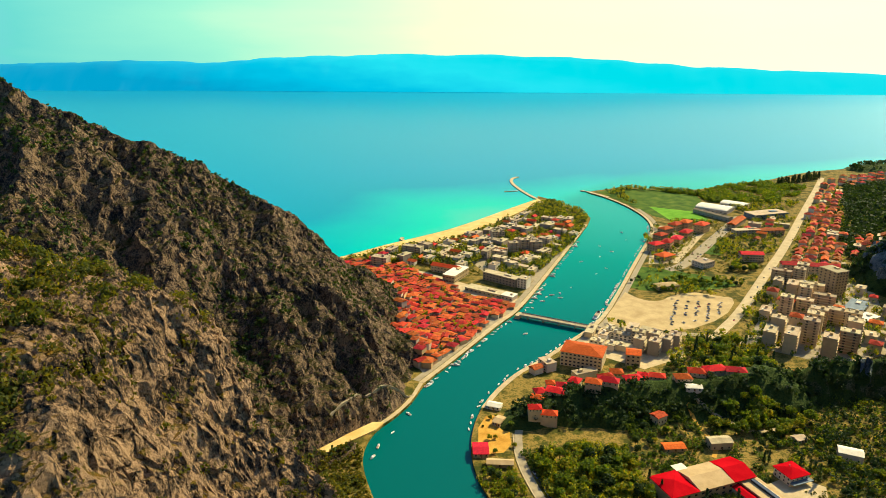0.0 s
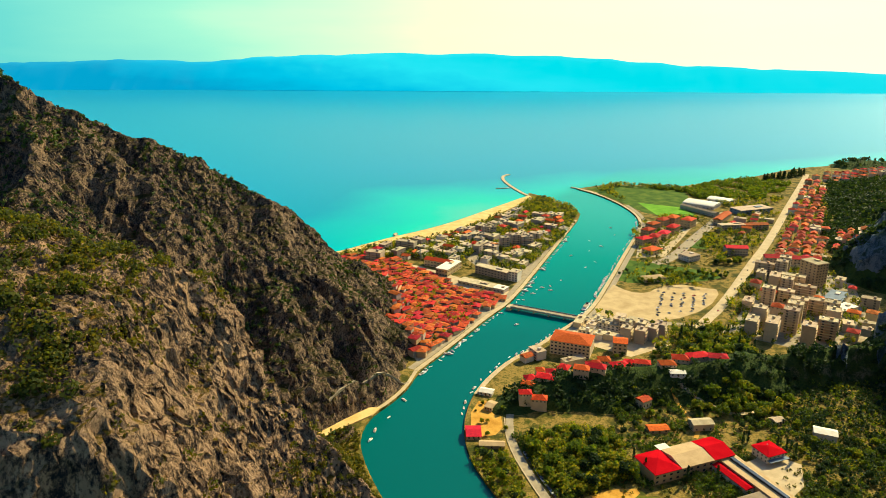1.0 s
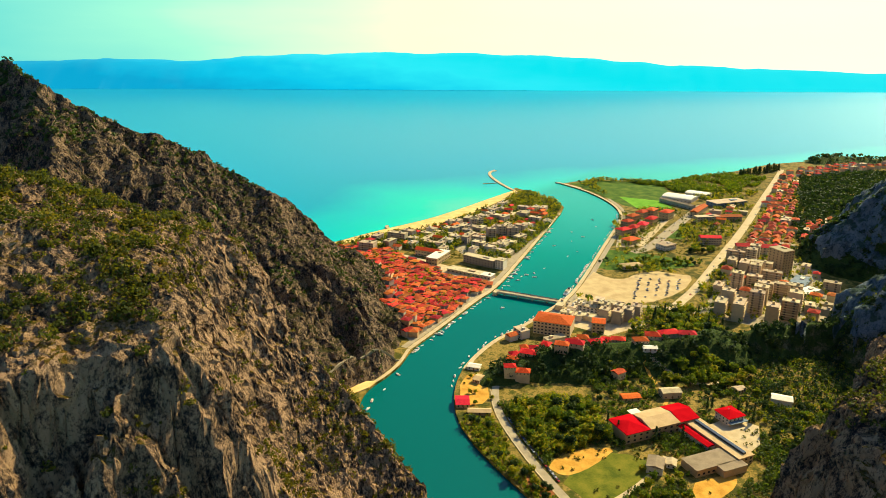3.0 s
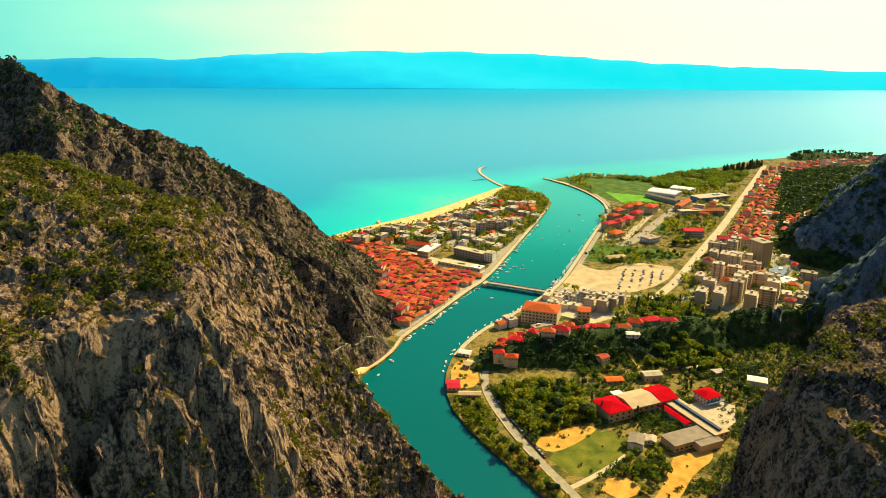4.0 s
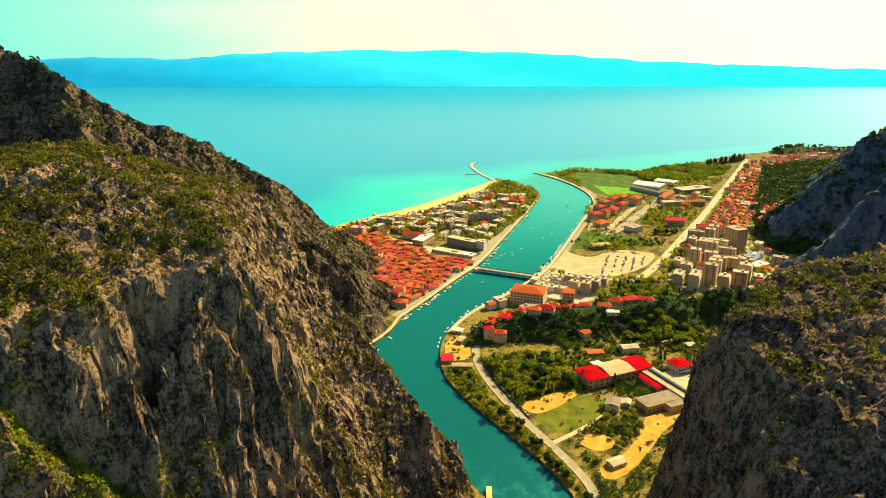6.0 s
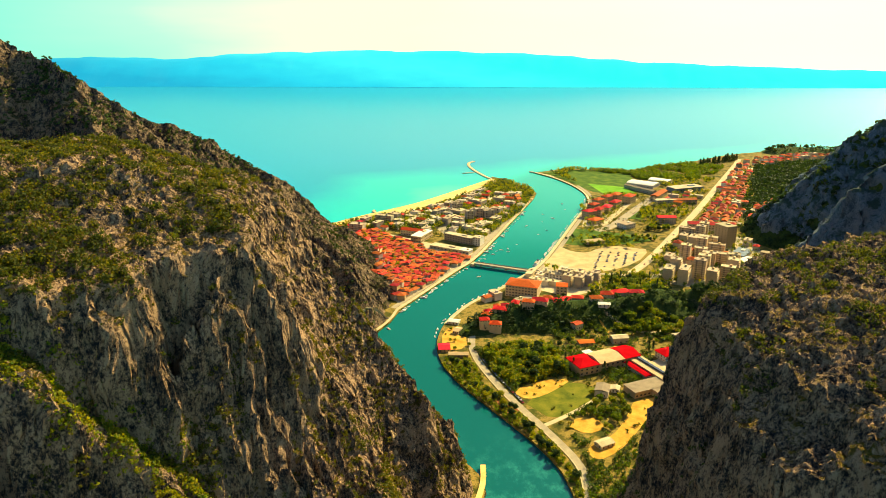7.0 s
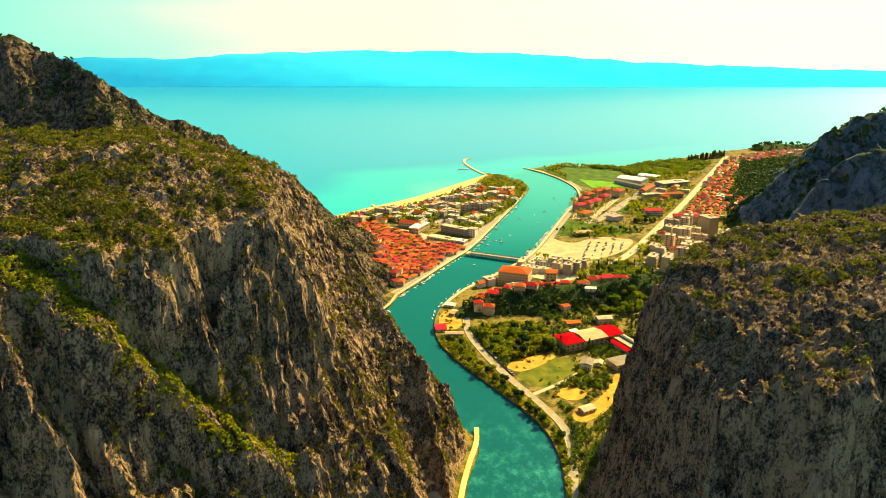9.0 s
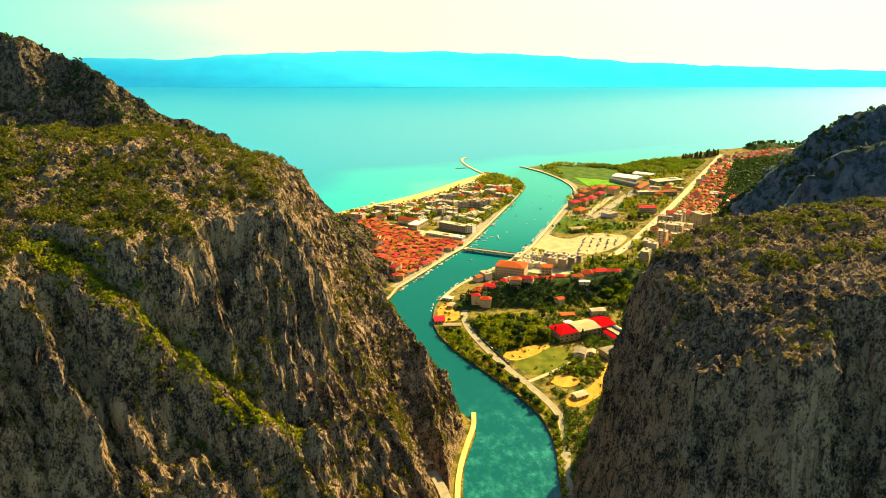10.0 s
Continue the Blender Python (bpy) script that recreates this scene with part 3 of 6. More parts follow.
slab("ground_left", softened(BEACH_OUT) + softened(PUNTA, 1) + LB + [(-900, -460)], 2.0, -3.0, EARTH, "dusty town ground and gardens on a spit")
slab("ground_right", softened(COAST_R) + RB + [(4200, -460)], 2.0, -3.0, EARTH, "dusty valley ground with gardens and grass")
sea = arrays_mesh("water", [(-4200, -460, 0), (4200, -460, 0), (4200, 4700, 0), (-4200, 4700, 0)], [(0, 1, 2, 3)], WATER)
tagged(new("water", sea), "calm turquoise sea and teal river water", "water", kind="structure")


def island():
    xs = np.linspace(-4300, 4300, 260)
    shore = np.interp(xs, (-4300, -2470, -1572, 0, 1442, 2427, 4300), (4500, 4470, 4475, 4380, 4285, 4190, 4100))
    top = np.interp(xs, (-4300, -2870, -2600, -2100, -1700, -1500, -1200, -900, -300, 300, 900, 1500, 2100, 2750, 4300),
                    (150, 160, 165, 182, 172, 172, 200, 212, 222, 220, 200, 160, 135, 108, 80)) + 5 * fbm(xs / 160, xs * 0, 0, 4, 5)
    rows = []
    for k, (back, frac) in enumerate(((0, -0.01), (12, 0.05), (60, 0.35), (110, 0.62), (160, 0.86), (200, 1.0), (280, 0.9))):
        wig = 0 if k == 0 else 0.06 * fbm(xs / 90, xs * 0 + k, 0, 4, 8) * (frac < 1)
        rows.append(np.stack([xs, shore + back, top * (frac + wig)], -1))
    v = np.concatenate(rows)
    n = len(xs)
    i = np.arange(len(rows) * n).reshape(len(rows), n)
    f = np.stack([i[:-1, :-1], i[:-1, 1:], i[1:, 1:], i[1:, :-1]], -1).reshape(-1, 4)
    tagged(new("backdrop", arrays_mesh("backdrop", v, f, ISLAND)), "long island on the horizon in glowing painted blue haze", "island", kind="structure")


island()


# ---- streets, quays, beach ----
def offset_line(pts, d):
    out = []
    for i, p in enumerate(pts):
        a, c = pts[max(i - 1, 0)], pts[min(i + 1, len(pts) - 1)]
        t = Vector((c[0] - a[0], c[1] - a[1])).normalized()
        out.append((p[0] + t.y * d, p[1] - t.x * d))
    return out


def ribbon(name, pts, width, rise, mat, label, on_ground=False, category="road", step=None):
    """A road of even width with sides, laid on the ground."""
    pts = softened(pts, 2)
    left, right = offset_line(pts, -width / 2), offset_line(pts, width / 2)
    verts, faces = [], []
    for (lx, ly), (rx, ry) in zip(left, right):
        z = (max(ground_z(lx, ly), ground_z(rx, ry)) if on_ground else 2.0) + rise
        verts += [(lx, ly, z), (rx, ry, z), (lx, ly, z - 2.5), (rx, ry, z - 2.5)]
    for i in range(len(pts) - 1):
        a, c = 4 * i, 4 * i + 4
        faces += [(a, a + 1, c + 1, c), (a, c, c + 2, a + 2), (a + 1, a + 3, c + 3, c + 1)]
    me = bpy.data.meshes.new(name)
    me.from_pydata(verts, [], faces)
    me.materials.append(mat)
    return tagged(new(name, me), label, category, kind="structure")


WHITE_FOAM = speckled("sea_foam", [(0.3, (0.70, 0.74, 0.66)), (0.7, (0.82, 0.84, 0.76))], 0.4, 0.9)
town_bank = [p for p in LEFT_BANK if p[1] > 560]
ribbon("quay_left", offset_line(town_bank, 2.6), 5.0, 0.25, CONCRETE, "pale stone promenade along the harbour", category="quay")
ribbon("road_quay_left", offset_line(town_bank, 9.5), 7.0, 0.14, ASPHALT, "dusty waterfront road")
ribbon("path_quay", offset_line([(-18, 583), (-27, 549), (-42, 521), (-52, 508)], 2.4), 3.6, 0.35, CONCRETE, "narrow pale walkway under the cliff", category="path")
slab("yard_landing", [(-50, 512), (-56, 500), (-74, 484), (-92, 466), (-98, 472), (-80, 492), (-60, 512)], 3.2, 0, SAND, "pale gravel landing under the cliff", "yard")
right_town = [p for p in RIGHT_BANK if 530 < p[1]]
ribbon("quay_right", offset_line(right_town, -2.6), 5.0, 0.25, CONCRETE, "pale concrete quay", category="quay")
ribbon("road_quay_right", offset_line([p for p in RIGHT_BANK if 660 < p[1] < 1300], -10), 7.0, 0.14, ASPHALT, "pale riverside road")
ribbon("road_main", [(296, 684), (310, 702), (354, 755), (455, 907), (534, 1021), (693, 1272), (845, 1509), (900, 1600)], 12.5, 0.16, CONCRETE, "wide sunlit main street")
ribbon("road_market", [(96, 776), (70, 800), (30, 822), (-10, 850)], 7, 0.12, ASPHALT, "narrow town street")
ribbon("road_avenue", [(318, 918), (348, 935), (420, 1040), (490, 1140), (548, 1222)], 17, 0.13, ASPHALT, "broad street lined with parked cars")
ribbon("road_cross", [(189, 712), (240, 700), (300, 694), (340, 660), (420, 640), (470, 690), (500, 760)], 8, 0.12, ASPHALT, "pale town road")
ribbon("road_valley", [(108, 545), (82, 530), (68, 518), (62, 495), (60, 455), (73, 400), (91, 347), (108, 308), (124, 262), (124, 238), (117, 198), (107, 161), (104, 90), (103, -100)], 6.5, 0.3, ASPHALT, "grey river road with a pale kerb")
ribbon("kerb_valley", offset_line([(62, 495), (60, 455), (73, 400), (91, 347), (108, 308), (124, 262), (124, 238), (117, 198), (107, 161)], 3.8), 0.9, 0.6, CONCRETE, "low pale roadside wall", category="kerb")
ribbon("track_fields", [(104, 314), (125, 327), (150, 345), (178, 371), (186, 384)], 4.5, 0.12, CONCRETE, "pale farm track")
ribbon("track_hill", [(222, 538), (232, 520), (246, 505), (262, 498), (290, 505)], 4, 0.25, CONCRETE, "pale walled lane on the hillside", True)
ribbon("track_hill_lower", [(214, 532), (216, 505), (222, 480), (212, 462)], 3.5, 0.25, QUARRY, "dusty footpath", True)
ribbon("path_river", [(48, 262), (46, 240), (36, 210), (27, 175), (23, 145), (21, 100)], 4.2, 1.0, SAND, "pale sandy riverside path")
ribbon("road_tunnel", [(5, 176), (9, 166), (13, 152), (16, 135), (17, 110), (16, 60)], 7.5, 3.6, ASPHALT, "mountain road that leaves a tunnel")
ribbon("path_cliff", [(-27, 560), (-45, 545), (-70, 520), (-92, 492)], 1.8, 0.4, ASPHALT, "narrow ledge path under the cliff", True)
slab("beach", softened([(-240, 927), (-154, 973), (-98, 1035), (-38, 1087), (8, 1129), (62, 1195), (120, 1273), (178, 1349), (196, 1370)])
     + softened([(200, 1348), (160, 1280), (122, 1222), (82, 1160), (52, 1112), (8, 1066), (-40, 1044), (-96, 1004), (-148, 964), (-236, 918)]), 2.12, -2, SAND, "long curved sandy beach", "beach")
ribbon("surf", [(-200, 951), (-155, 977), (-99, 1039), (-39, 1091), (6, 1133), (60, 1199), (118, 1277), (176, 1352)], 2.2, -1.93, WHITE_FOAM, "thin white line of surf", category="surf")
slab("beach_promenade", [(206, 1348), (164, 1276), (158, 1278), (198, 1350)], 2.3, 0, CONCRETE, "pale seaside promenade", "pavement")
slab("parking_lot", softened([(236, 828), (206, 772), (189, 738), (196, 722), (225, 710), (270, 703), (332, 744), (372, 806), (350, 815), (322, 831), (290, 815), (272, 795), (250, 800), (236, 828)], 1), 2.15, 0, GRAVEL, "sunlit gravel parking lot", "parking")
slab("lawn_park", softened([(280, 936), (244, 850), (262, 830), (364, 838), (404, 862), (346, 905), (280, 936)], 1), 2.1, 0, LAWN_GREEN, "green park lawn", "lawn")
slab("lawn_field", [(384, 1000), (440, 1082), (470, 1062), (420, 985)], 2.1, 0, LAWN_GREEN, "green grass plot", "lawn")
slab("football_pitch", [(404, 1302), (476, 1262), (482, 1192), (412, 1196)], 2.14, 0, PITCH, "bright green football pitch", "pitch")
slab("lawn_point", softened([(330, 1440), (352, 1375), (378, 1285), (398, 1200), (488, 1188), (486, 1275), (520, 1330), (540, 1440), (470, 1458), (395, 1476), (330, 1440)], 1), 2.05, 0, LAWN_GREEN, "rough green river point", "lawn")
slab("field_valley", softened([(98, 352), (120, 383), (152, 392), (176, 372), (150, 348), (118, 322), (98, 352)], 1), 2.1, 0, LAWN, "green meadow beside the river road", "lawn")
slab("yard_quarry", softened([(196, 350), (232, 362), (226, 345), (205, 330), (182, 300), (160, 275), (138, 262), (132, 280), (160, 296), (176, 316), (196, 350)], 1), 2.2, 0, QUARRY, "bare ochre earth yard", "yard")
slab("yard_mound", softened([(128, 312), (138, 328), (156, 324), (158, 308), (140, 300), (128, 312)], 1), 2.3, 0, QUARRY, "bare ochre clearing", "yard")
slab("yard_sand", softened([(90, 372), (100, 386), (130, 398), (150, 396), (134, 380), (116, 366), (100, 360), (90, 372)], 1), 2.16, 0, QUARRY, "sandy lot beside the road", "yard")
slab("yard_complex", [(238, 428), (262, 440), (280, 425), (268, 398), (246, 380), (228, 395)], 2.3, 0, CONCRETE, "paved yard beside the red-roofed works", "yard")
slab("pavement_old_town", [(-18, 600), (4, 634), (62, 728), (90, 772), (100, 800), (60, 830), (30, 860), (-20, 905), (-110, 962), (-150, 940), (-104, 852), (-56, 768), (-56, 690), (-34, 640)], 2.08, 0, CONCRETE, "pale stone paving of the old town lanes", "pavement")
slab("pavement_flats", [(322, 672), (352, 712), (470, 885), (545, 870), (560, 830), (510, 720), (470, 650), (425, 630), (380, 630)], 2.06, 0, ASPHALT, "dusty paved courts between the flats", "pavement")
slab("pavement_bridge", [(140, 668), (190, 735), (232, 705), (262, 690), (250, 640), (200, 612), (165, 640)], 2.06, 0, CONCRETE, "pale paved streets at the bridge head", "pavement")
slab("pavement_resort", [(300, 945), (350, 1100), (372, 1160), (470, 1150), (430, 1090), (345, 950)], 2.06, 0, CONCRETE, "pale paved court of the resort", "pavement")
slab("pavement_spit", [(60, 900), (112, 850), (212, 1060), (246, 1150), (225, 1170), (120, 1010), (40, 960)], 2.05, 0, ASPHALT, "dusty paved streets on the spit", "pavement")
PLOUGHED = speckled("ploughed_earth", [(0.3, (0.20, 0.075, 0.025)), (0.7, (0.34, 0.13, 0.045))], 0.3, 0.95, 0.5, 0.3)
slab("plot_ploughed", [(66, 357), (72, 362), (90, 341), (85, 330), (72, 345)], 2.35, 0, PLOUGHED, "rust-brown ploughed plot by the river", "field")
slab("yard_gardens", softened([(30, 505), (28, 465), (55, 470), (56, 510), (40, 530), (30, 505)], 1), 2.1, 0, QUARRY, "brown allotment ground", "yard")


# ---- things: helpers ----
def part(name, bm, mat, parent, label="", at=None):
    if isinstance(bm, bmesh.types.BMesh):
        me = bpy.data.meshes.new(name)
        bm.to_mesh(me)
        bm.free()
        me.materials.append(mat)
    else:
        me = bm
    ob = new(name, me)
    ob.parent = parent
    if at is not None:
        ob.matrix_basis = at
    return tagged(ob, label)


def root(name, label, category, group=""):
    ob = new(name)
    ob.empty_display_size = 0.5
    return tagged(ob, label, category, group)


def add_box(bm, w, d, h, x=0, y=0, z=0):
    bmesh.ops.create_cube(bm, size=1, matrix=Matrix.Translation((x, y, z + h / 2)) @ Matrix.Diagonal((w, d, h, 1)))


def box(w, d, h, x=0, y=0, z=0, bevel=0.0):
    bm = bmesh.new()
    add_box(bm, w, d, h, x, y, z)
    if bevel:
        bmesh.ops.bevel(bm, geom=bm.edges[:], offset=bevel, segments=1, affect="EDGES")
    return bm


def roof_bm(w, d, rise, kind, over=0.5, thick=0.25, z=0.0):
    """Hip, gable or pyramid roof with eaves that have thickness."""
    a, c = w / 2 + over, d / 2 + over
    if kind == "gable":
        top = [(-a, 0), (a, 0)]
    elif kind == "hip":
        r = max(a - c, 0.05) if a > c else 0.05
        top = [(-r, 0), (r, 0)]
    bm = bmesh.new()
    low = [bm.verts.new((x, y, z)) for x, y in ((-a, -c), (a, -c), (a, c), (-a, c))]
    eave = [bm.verts.new((x, y, z + thick)) for x, y in ((-a, -c), (a, -c), (a, c), (-a, c))]
    r1, r2 = (bm.verts.new((x, y, z + thick + rise)) for x, y in top)
    bm.faces.new(low[::-1])
    for i in range(4):
        j = (i + 1) % 4
        bm.faces.new((low[i], low[j], eave[j], eave[i]))
    bm.faces.new((eave[0], eave[1], r2, r1))
    bm.faces.new((eave[2], eave[3], r1, r2))
    bm.faces.new((eave[1], eave[2], r2))
    bm.faces.new((eave[3], eave[0], r1))
    return bm


def plaster(name, c, spread=0.12):
    lo = tuple(v * 0.85 for v in c)
    return speckled(name, [(0.3, lo), (0.7, c)], 0.25, 0.9, 0.1, 0.05, per_object=spread)


def tiles(name, lo, hi, spread=0.22):
    return speckled(name, [(0.3, lo), (0.7, hi)], 0.5, 0.8, 0.6, 0.15, fine=5, per_object=spread)


WALLS = [plaster("plaster_cream", (0.62, 0.48, 0.29), 0.2), plaster("plaster_white", (0.68, 0.61, 0.49), 0.2), plaster("plaster_ochre", (0.52, 0.36, 0.19), 0.22), plaster("stone_grey", (0.42, 0.35, 0.26), 0.22)]
TILE_OLD = tiles("old_clay_tiles", (0.26, 0.034, 0.010), (0.56, 0.098, 0.028), 0.42)
TILE_NEW = tiles("new_clay_tiles", (0.42, 0.030, 0.010), (0.66, 0.070, 0.020), 0.32)
RED_SHEET = speckled("bright_red_sheet", [(0.3, (0.42, 0.004, 0.010)), (0.7, (0.55, 0.008, 0.015))], 0.1, 0.95, 0.1, 0.05, spec=0.0)
TAN_ROOF = speckled("tan_roofing", [(0.3, (0.45, 0.31, 0.15)), (0.7, (0.60, 0.43, 0.23))], 0.12, 0.9, 0.15, 0.05)
GREY_ROOF = speckled("grey_brown_roofing", [(0.3, (0.22, 0.17, 0.11)), (0.7, (0.33, 0.26, 0.17))], 0.15, 0.9, 0.15, 0.05)
FLAT_ROOF = speckled("flat_roof_screed", [(0.3, (0.36, 0.28, 0.17)), (0.7, (0.56, 0.45, 0.28))], 0.2, 0.9, 0.1, 0.05, per_object=0.25)
WHITE_ROOF = speckled("white_sheet_roof", [(0.3, (0.72, 0.66, 0.50)), (0.7, (0.85, 0.80, 0.66))], 0.2, 0.6, 0.05, 0.03)
BLUE_WALL = speckled("blue_grey_cladding", [(0.3, (0.10, 0.15, 0.20)), (0.7, (0.16, 0.22, 0.27))], 0.2, 0.6, 0.1, 0.05)
GLASS, g_nodes, g_links, g_b = material("dark_window_glass", 0.15, 0, 0.5)
g_b.inputs["Base Color"].default_value = (0.035, 0.04, 0.045, 1)
SHUTTER = speckled("green_shutter", [(0.3, (0.05, 0.08, 0.05)), (0.7, (0.09, 0.12, 0.08))], 0.6, 0.7)
TIMBER = speckled("weathered_timber", [(0.3, (0.18, 0.10, 0.04)), (0.7, (0.34, 0.20, 0.09))], 0.6, 0.8)
STEEL = speckled("grey_steel", [(0.3, (0.30, 0.30, 0.28)), (0.7, (0.42, 0.41, 0.38))], 0.5, 0.5, metal=0.3)


def mesh_once(name, bm, mat):
    me = bpy.data.meshes.new(name)
    bm.to_mesh(me)
    bm.free()
    me.materials.append(mat)
    return me


PANE = mesh_once("window", box(1.2, 0.16, 1.5), GLASS)
PANE_WIDE = mesh_once("window_wide", box(2.2, 0.16, 1.6), GLASS)
DOOR = mesh_once("door", box(1.2, 0.18, 2.1), TIMBER)
CHIMNEY = mesh_once("chimney", box(0.7, 0.7, 1.6), WALLS[3])


def side_pose(side, u, z, w, d):
    """A pose on a wall of a w x d block: side 0 south, 1 east, 2 north, 3 west."""
    return [pose(u, -d / 2, z), pose(w / 2, u, z, 0, 0, 90), pose(-u, d / 2, z, 0, 0, 180), pose(-w / 2, -u, z, 0, 0, -90)][side]


def add_windows(ob, w, d, storeys, per_side, storey=3.0, sill=1.0, wide=False, sides=(0, 1, 2, 3)):
    for s in sides:
        n = per_side[s % 2]
        span = w if s % 2 == 0 else d
        for k in range(storeys):
            for i in range(n):
                u = (i + 0.5) / n * span - span / 2
                part("window", PANE_WIDE if wide else PANE, None, ob, at=side_pose(s, u, k * storey + sill, w, d))


def house(w, d, storeys, kind, wall, tile, label, cols=(2, 1), rise=None, group="town houses", name="house", sides=(0, 3)):
    ob = root(name, label, "house", group)
    h = storeys * 2.9
    part("wall", box(w, d, h + 3, z=-3), wall, ob)
    part("roof", roof_bm(w, d, rise or min(w, d) * 0.28, kind, z=h), tile, ob)
    part("chimney", CHIMNEY, None, ob, at=pose(w * 0.2, d * 0.12, h + min(w, d) * 0.16))
    add_windows(ob, w, d, 1, (cols[0], cols[1]), sill=h - 2.1, sides=sides)
    return ob


def apartment(w, d, storeys, wall, label, cols=4, group="apartment blocks", balconies=True):
    ob = root("apartment_block", label, "apartment block", group)
    h = storeys * 3.0
    part("wall", box(w, d, h + 2, z=-2), wall, ob)
    bm = bmesh.new()
    add_box(bm, w + 0.5, d + 0.5, 0.3, z=h)
    for sx in (-1, 1):
        add_box(bm, 0.3, d + 0.5, 0.7, sx * (w / 2 + 0.1), 0, h + 0.3)
        add_box(bm, w - 0.1, 0.3, 0.7, 0, sx * (d / 2 + 0.1), h + 0.3)
    part("roof", bm, FLAT_ROOF, ob)
    part("stair_head", box(3.4, 3.0, 2.6, w * 0.15, 0, h + 0.3), wall, ob)
    part("roof_tank", box(1.4, 2.0, 1.1, -w * 0.3, d * 0.2, h + 0.3, 0.1), WHITE_ROOF, ob)
    bal = mesh_once("balcony", box(w * 0.86, 1.3, 1.0), WALLS[0]) if balconies else None
    for k in range(storeys):
        for i in range(cols):
            u = (i + 0.5) / cols * w - w / 2
            part("window", PANE_WIDE, None, ob, at=side_pose(0, u, k * 3 + 1.1, w, d))
        if balconies and k:
            part("balcony", bal, None, ob, at=pose(0, -d / 2 - 0.65, k * 3 - 0.1))
    return ob


KINDS = {}


def place(key, builder, m):
    """The first of a kind is built, the others are copies of it."""
    if key in KINDS:
        return copy_thing(KINDS[key], m)
    ob = builder()
    ob.matrix_basis = m
    KINDS[key] = ob
    return ob


rng = random.Random(7)
TAKEN = []


def free(x, y, r):
    return all((x - a) ** 2 + (y - c) ** 2 > (r + q) ** 2 for a, c, q in TAKEN)


def take(x, y, r):
    TAKEN.append((x, y, r))


def fill(poly, angle, sx, sy, jitter):
    """Places on a turned, uneven grid inside a plan polygon."""
    c, s = math.cos(radians(angle)), math.sin(radians(angle))
    px, py = [p[0] for p in poly], [p[1] for p in poly]
    mx, my = sum(px) / len(px), sum(py) / len(py)
    reach = max(max(px) - min(px), max(py) - min(py))
    out = []
    n, m = int(reach / sx) + 2, int(reach / sy) + 2
    for i in range(-n, n):
        for j in range(-m, m):
            u, v = i * sx + rng.uniform(-1, 1) * jitter, j * sy + rng.uniform(-1, 1) * jitter
            x, y = mx + u * c - v * s, my + u * s + v * c
            if inside(np.array([x]), np.array([y]), poly)[0]:
                out.append((x, y))
    return out


# ---- bridge, pier, jetties ----
def bridge():
    a, c = Vector((92, 748, 0)), Vector((176, 704, 0))
    length = (c - a).length
    ob = root("bridge", "grey concrete road bridge over the green river", "bridge")
    ob.matrix_basis = pose((a.x + c.x) / 2, (a.y + c.y) / 2, 0, 0, 0, math.degrees(math.atan2(c.y - a.y, c.x - a.x)))
    part("deck", box(length, 9.5, 1.0, z=3.4), STEEL, ob)
    part("carriageway", box(length, 6.6, 0.1, z=4.41), ASPHALT, ob)
    for s in (-1, 1):
        part("pavement", box(length, 1.3, 0.2, 0, s * 4.0, 4.41), CONCRETE, ob)
        part("railing", box(length, 0.12, 0.9, 0, s * 4.6, 4.61), STEEL, ob)
        part("girder", box(length, 0.5, 1.0, 0, s * 3.0, 2.4), STEEL, ob)
    for i in range(5):
        x = (i + 0.5) / 5 * length - length / 2
        part("pier", box(1.0, 6.5, 5.4, x, 0, -3.0, 0.2), GREY_ROOF, ob)
    for s in (-1, 1):
        part("abutment", box(6, 12, 6.2, s * (length / 2 + 2.4), 0, -2), CONCRETE, ob)


bridge()
ribbon("pier_mole", [(196, 1372), (188, 1385), (168, 1463), (157, 1535), (160, 1585), (178, 1608)], 7, -0.2, CONCRETE, "long curved stone mole", category="mole")
ribbon("pier_groyne", [(163, 1452), (150, 1449), (133, 1445)], 3, -0.4, CONCRETE, "short stone groyne", category="mole")
ribbon("jetty_right", [(345, 1388), (330, 1415), (312, 1442), (300, 1455)], 5, 0.1, CONCRETE, "stone training wall at the river mouth", category="mole")
ribbon("jetty_beach", [(-60, 1060), (-70, 1078), (-66, 1084)], 5, 0.1, CONCRETE, "small stone beach jetty", category="mole")


